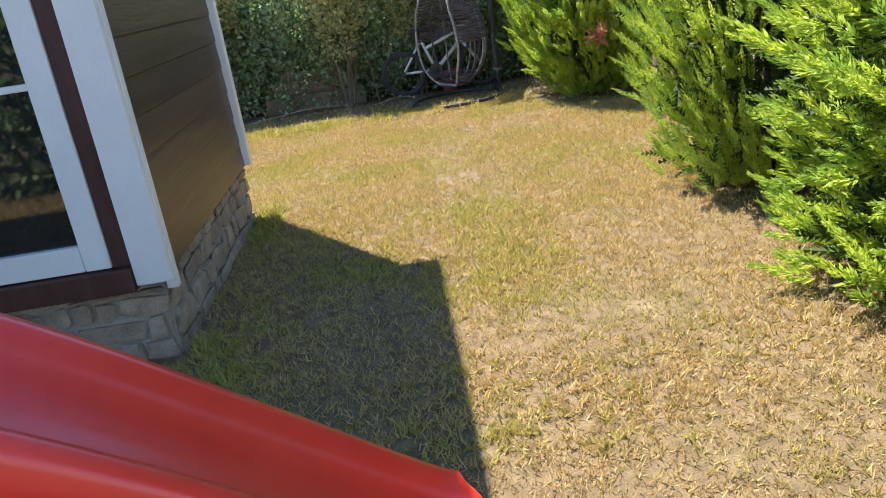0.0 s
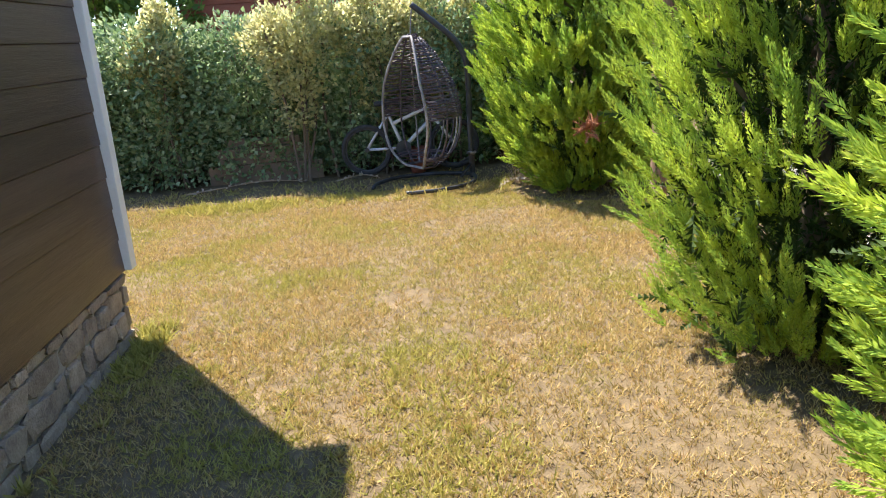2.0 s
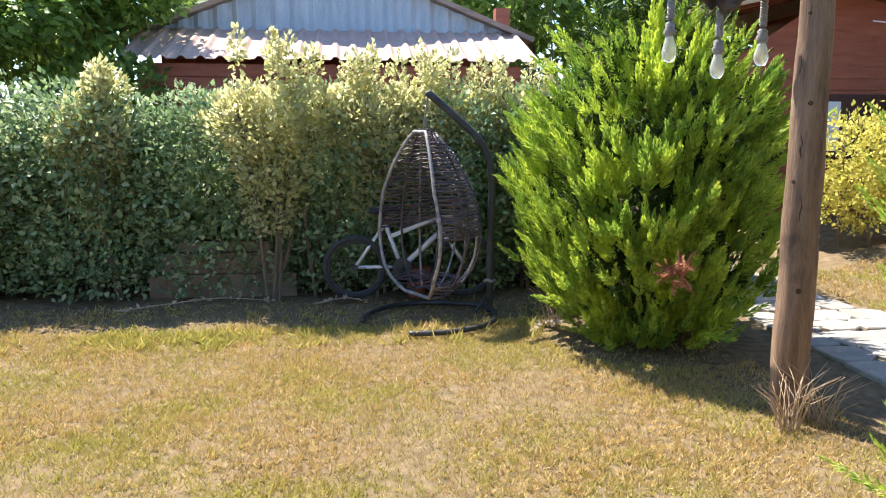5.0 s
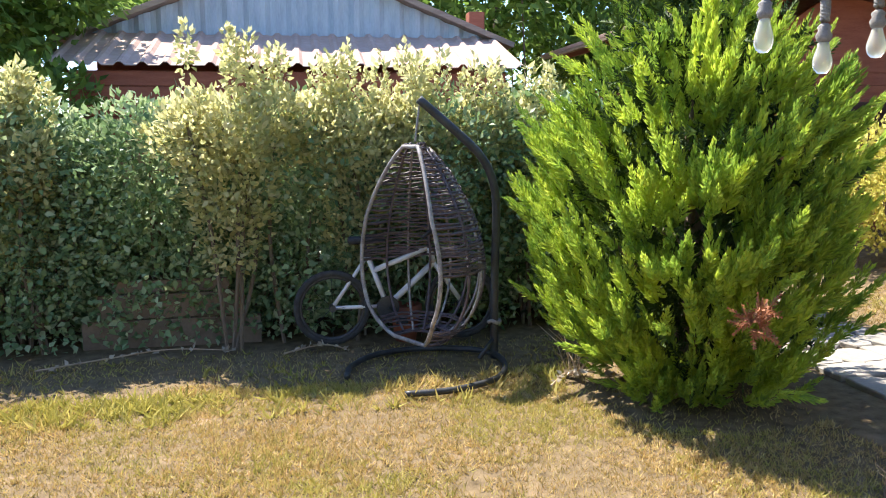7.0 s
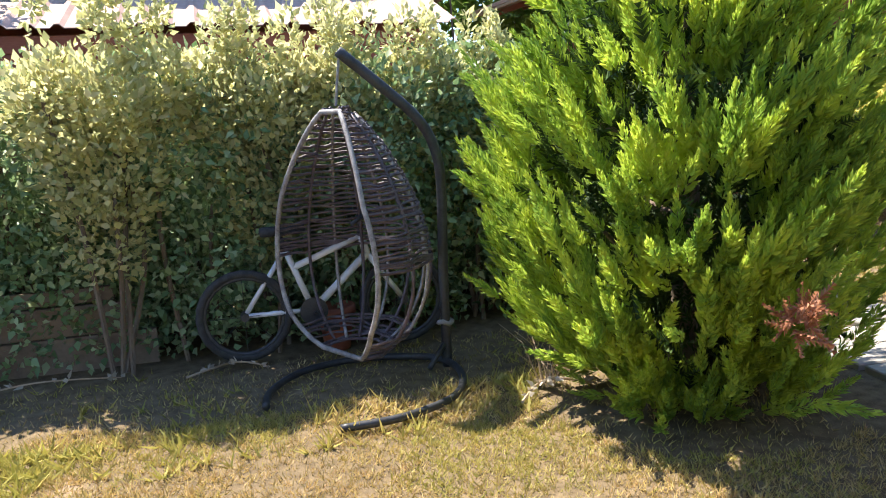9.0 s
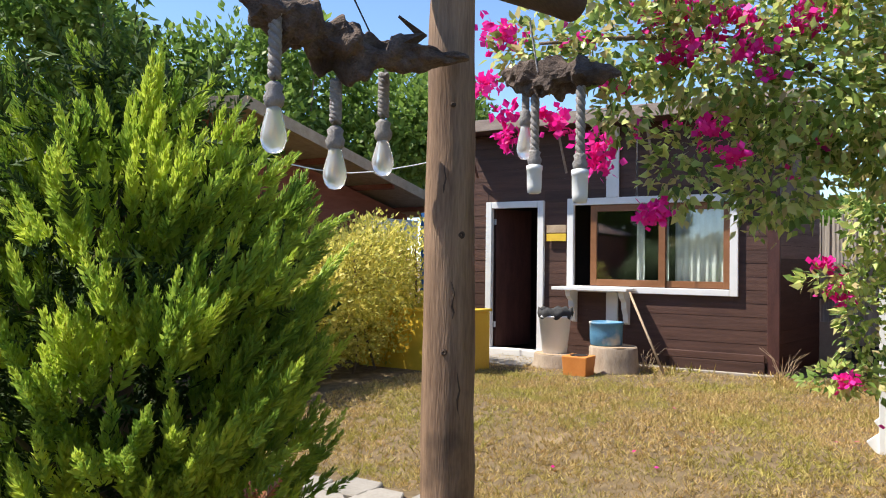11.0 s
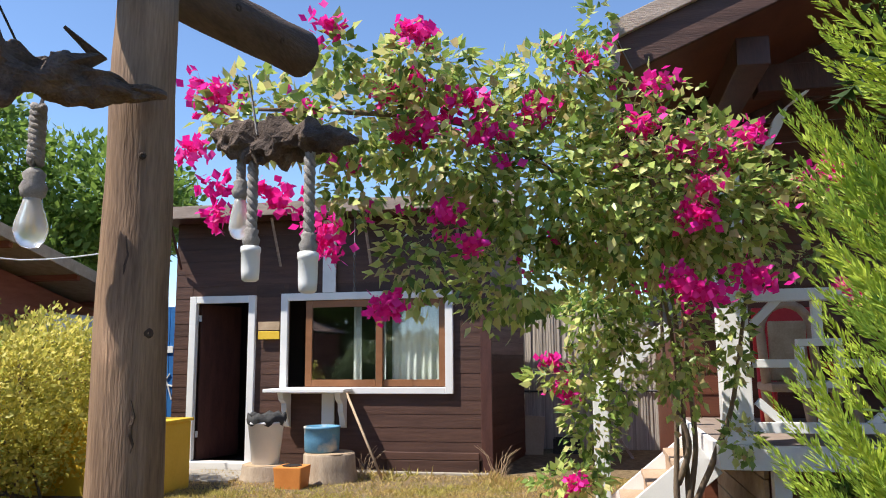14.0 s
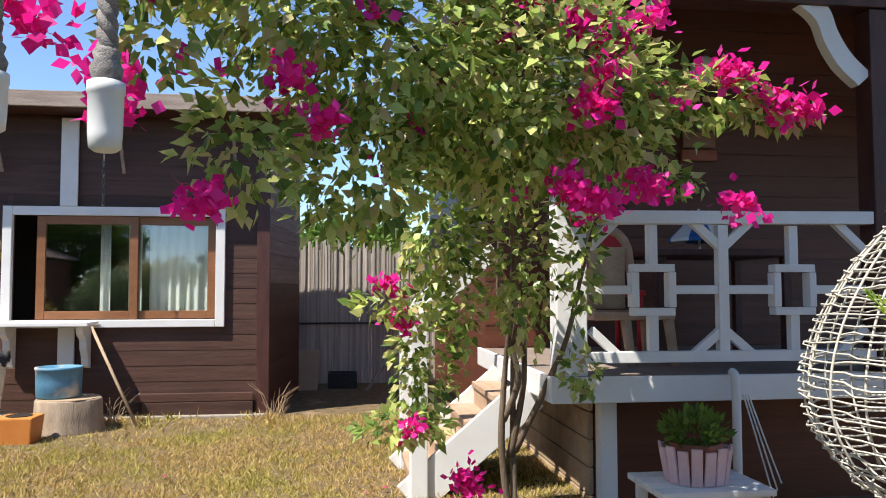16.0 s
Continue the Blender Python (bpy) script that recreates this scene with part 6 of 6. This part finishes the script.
def neighbour():
    h = thing("neighbour_house", (0, 14, 0), "red-brown neighbouring house with faded metal roof and blue-grey gable", "house")
    wall = part("wall", box(-2.2, 1.95, 13.15, 13.25, 0, 2.02), M_REDWALL, h)
    for i in range(8):
        part("board", box(-2.2, 1.95, 13.125, 13.148, 0.9 + 0.14 * i, 1.03 + 0.14 * i, 0.004), M_REDWALL, wall)
    part("rear_wall", box(-2.2, 1.95, 14.3, 18, 0, 2.5), M_REDWALL, h)
    part("roof", corrugated(-2.37, 2.13, 13.0, 2.06, 14.26, 2.50, 0.20, 0.035), M_ROOF, h, "faded terracotta corrugated roof")
    bm = bmesh.new()
    n = 76
    rows = []
    for i in range(n + 1):
        x = -2.25 + 4.3 * i / n
        z1 = 2.46 + 0.86 * (1 - abs(x + 0.1) / 2.2)
        yy = 14.27 - (0.04 if i % 4 in (1, 2) else 0)
        rows.append((bm.verts.new((x, yy, 2.44)), bm.verts.new((x, yy, max(2.47, z1)))))
    for a, b in zip(rows, rows[1:]):
        bm.faces.new((a[0], b[0], b[1], a[1]))
    part("gable", bm, M_GABLE, h, "blue-grey corrugated gable sheet")
    for s in (1, -1):
        turn = Matrix.Translation((-0.1, 14.2, 3.36)) @ Matrix.Rotation(math.atan2(0.86, 2.2) * s, 4, "Y")
        part("upper_roof", box(0 if s > 0 else -2.6, 2.6 if s > 0 else 0, -0.1, 4.2, -0.03, 0.03, 0.004, None, turn), M_GREYWOOD, h, "grey roof edge")
    part("chimney", box(2.05, 2.25, 15.2, 15.4, 2.4, 2.95, 0.01), M_REDWALL, h)


def far_house():
    h = thing("brown_house", (7.5, 14.5, 0), "low brown house with pale roof and curtained window behind the hedges", "house")
    wall = part("wall", box(4.6, 10.1, 13.6, 17.5, 0, 2.1), M_REDWALL, h)
    for i in range(12):
        part("board", box(4.6, 10.1, 13.575, 13.598, 0.35 + 0.145 * i, 0.49 + 0.145 * i, 0.004), M_REDWALL, wall)
    w = part("window", box(5.55, 6.75, 13.52, 13.574, 0.95, 1.75, 0.01), M_DARKWOOD, h, "dark framed window")
    part("curtain", box(5.68, 6.1, 13.505, 13.519, 1.05, 1.66, 0.004), M_CURTAIN, w, "white curtain")
    part("white_panel", box(8.9, 10.0, 13.3, 13.50, 1.65, 2.0, 0.01), M_WHITE, h, "white awning box")
    for s, ln in ((1, 4.7), (-1, 2.2)):
        turn = Matrix.Translation((6.0, 13.0, 3.12)) @ Matrix.Rotation(math.atan2(0.95, 4.4) * s, 4, "Y")
        a, b = (0, ln) if s > 0 else (-ln, 0)
        part("roof", box(a, b, -0.1, 4.8, 0.0, 0.05, 0.006, None, turn), M_ROOF, h, "pale roof")
        part("roof_soffit", box(a, b, -0.06, 4.7, -0.04, -0.003, 0.004, None, turn), M_CUT, h, "pale board soffit")
        part("barge_board", box(a, b, -0.14, -0.102, -0.08, 0.06, 0.004, None, turn), M_CUT, h)
        for k in range(4):
            x = a + (b - a) * (k + 0.5) / 4
            part("rafter", box(x - 0.03, x + 0.03, -0.05, 4.6, -0.11, -0.042, 0.003, None, turn), M_REDWALL, h)
    bm = bmesh.new()
    v = [bm.verts.new(p) for p in ((4.6, 13.59, 2.1), (10.1, 13.59, 2.1), (6.0, 13.59, 3.0), (4.6, 13.65, 2.1), (10.1, 13.65, 2.1), (6.0, 13.65, 3.0))]
    for f in ((0, 1, 2), (5, 4, 3), (0, 3, 4, 1), (1, 4, 5, 2), (2, 5, 3, 0)):
        bm.faces.new([v[k] for k in f])
    part("gable", bm, M_REDWALL, h)


neighbour()
far_house()
booth = thing("blue_booth", (9.3, 12.1, 0.2), "blue painted board booth with white scribbles beside the shed", "booth")
for i in range(6):
    part("board", box(9.0, 9.04, 11.62 + 0.16 * i, 11.775 + 0.16 * i, 0.2, 2.05, 0.004), M_BLUEBOARD, booth)
part("side", box(9.045, 9.9, 11.62, 11.66, 0.2, 2.05), M_BLUEBOARD, booth)
part("notice", box(8.985, 8.998, 11.72, 11.95, 1.50, 1.58, 0.002), M_WHITE, booth, "white notice")
for i, pts in enumerate((((11.72, 0.95), (11.80, 1.18), (11.88, 1.28), (11.95, 1.15)), ((11.75, 1.25), (11.86, 1.10), (11.93, 0.92)), ((11.70, 1.10), (11.83, 1.12), (11.96, 1.02)))):
    part("scribble", tube(smooth_line([(8.994, a, b) for a, b in pts], 5), 0.010, 5), M_WHITE, booth, "white brush stroke")
yb = thing("yellow_cabinet", (7.0, 10.8, 0.1), "yellow painted box standing before the golden hedge", "cabinet")
part("body", box(6.80, 7.4, 10.57, 11.9, 0.16, 0.84, 0.01), M_YELLOW, yb)
part("top", box(6.78, 7.42, 10.55, 11.92, 0.842, 0.87, 0.005), M_YELLOW, yb)
part("plinth", box(6.83, 7.38, 10.59, 11.88, 0.1, 0.158), M_DARK, yb)
wire = thing("string_wire", (5, 9, 2.3), "thin pale cable strung between the trees and the shed", "cable")
part("wire", tube(smooth_line([(6.0, 12.9, 2.55), (7.2, 12.4, 2.42), (8.3, 11.5, 2.7)], 6), 0.008, 5), M_WHITE, wire)

for i in range(4):
    bush("hedge_shrub", [((-5.6 + 1.15 * i, 0.55, z), (0.8, 0.5, 0.6)) for z in (0.45, 1.05, 1.7)], 3500, LEAF, 0.13, M_IVY, "dark green hedge shrub at the end of the garden", "hedge", 140 + i)


flagstone_path()

for ob in list(scene.objects):
    if ob.parent is None:
        for kind_name, group in (("hedge_shrub", "shrubs of the hedge"), ("pale_shrub", "pale shrubs in the hedge"), ("thuja_tree", "thujas along the lawn"), ("tree_stump", "stumps before the shed"),
                                 ("driftwood_lamp", "driftwood lamps on the beam"), ("porch_post", "posts of the porch"), ("dry_weeds", "tufts of dry weeds"), ("tree", "trees behind the garden")):
            if ob.name.split(".")[0] == kind_name:
                ob["group"] = group
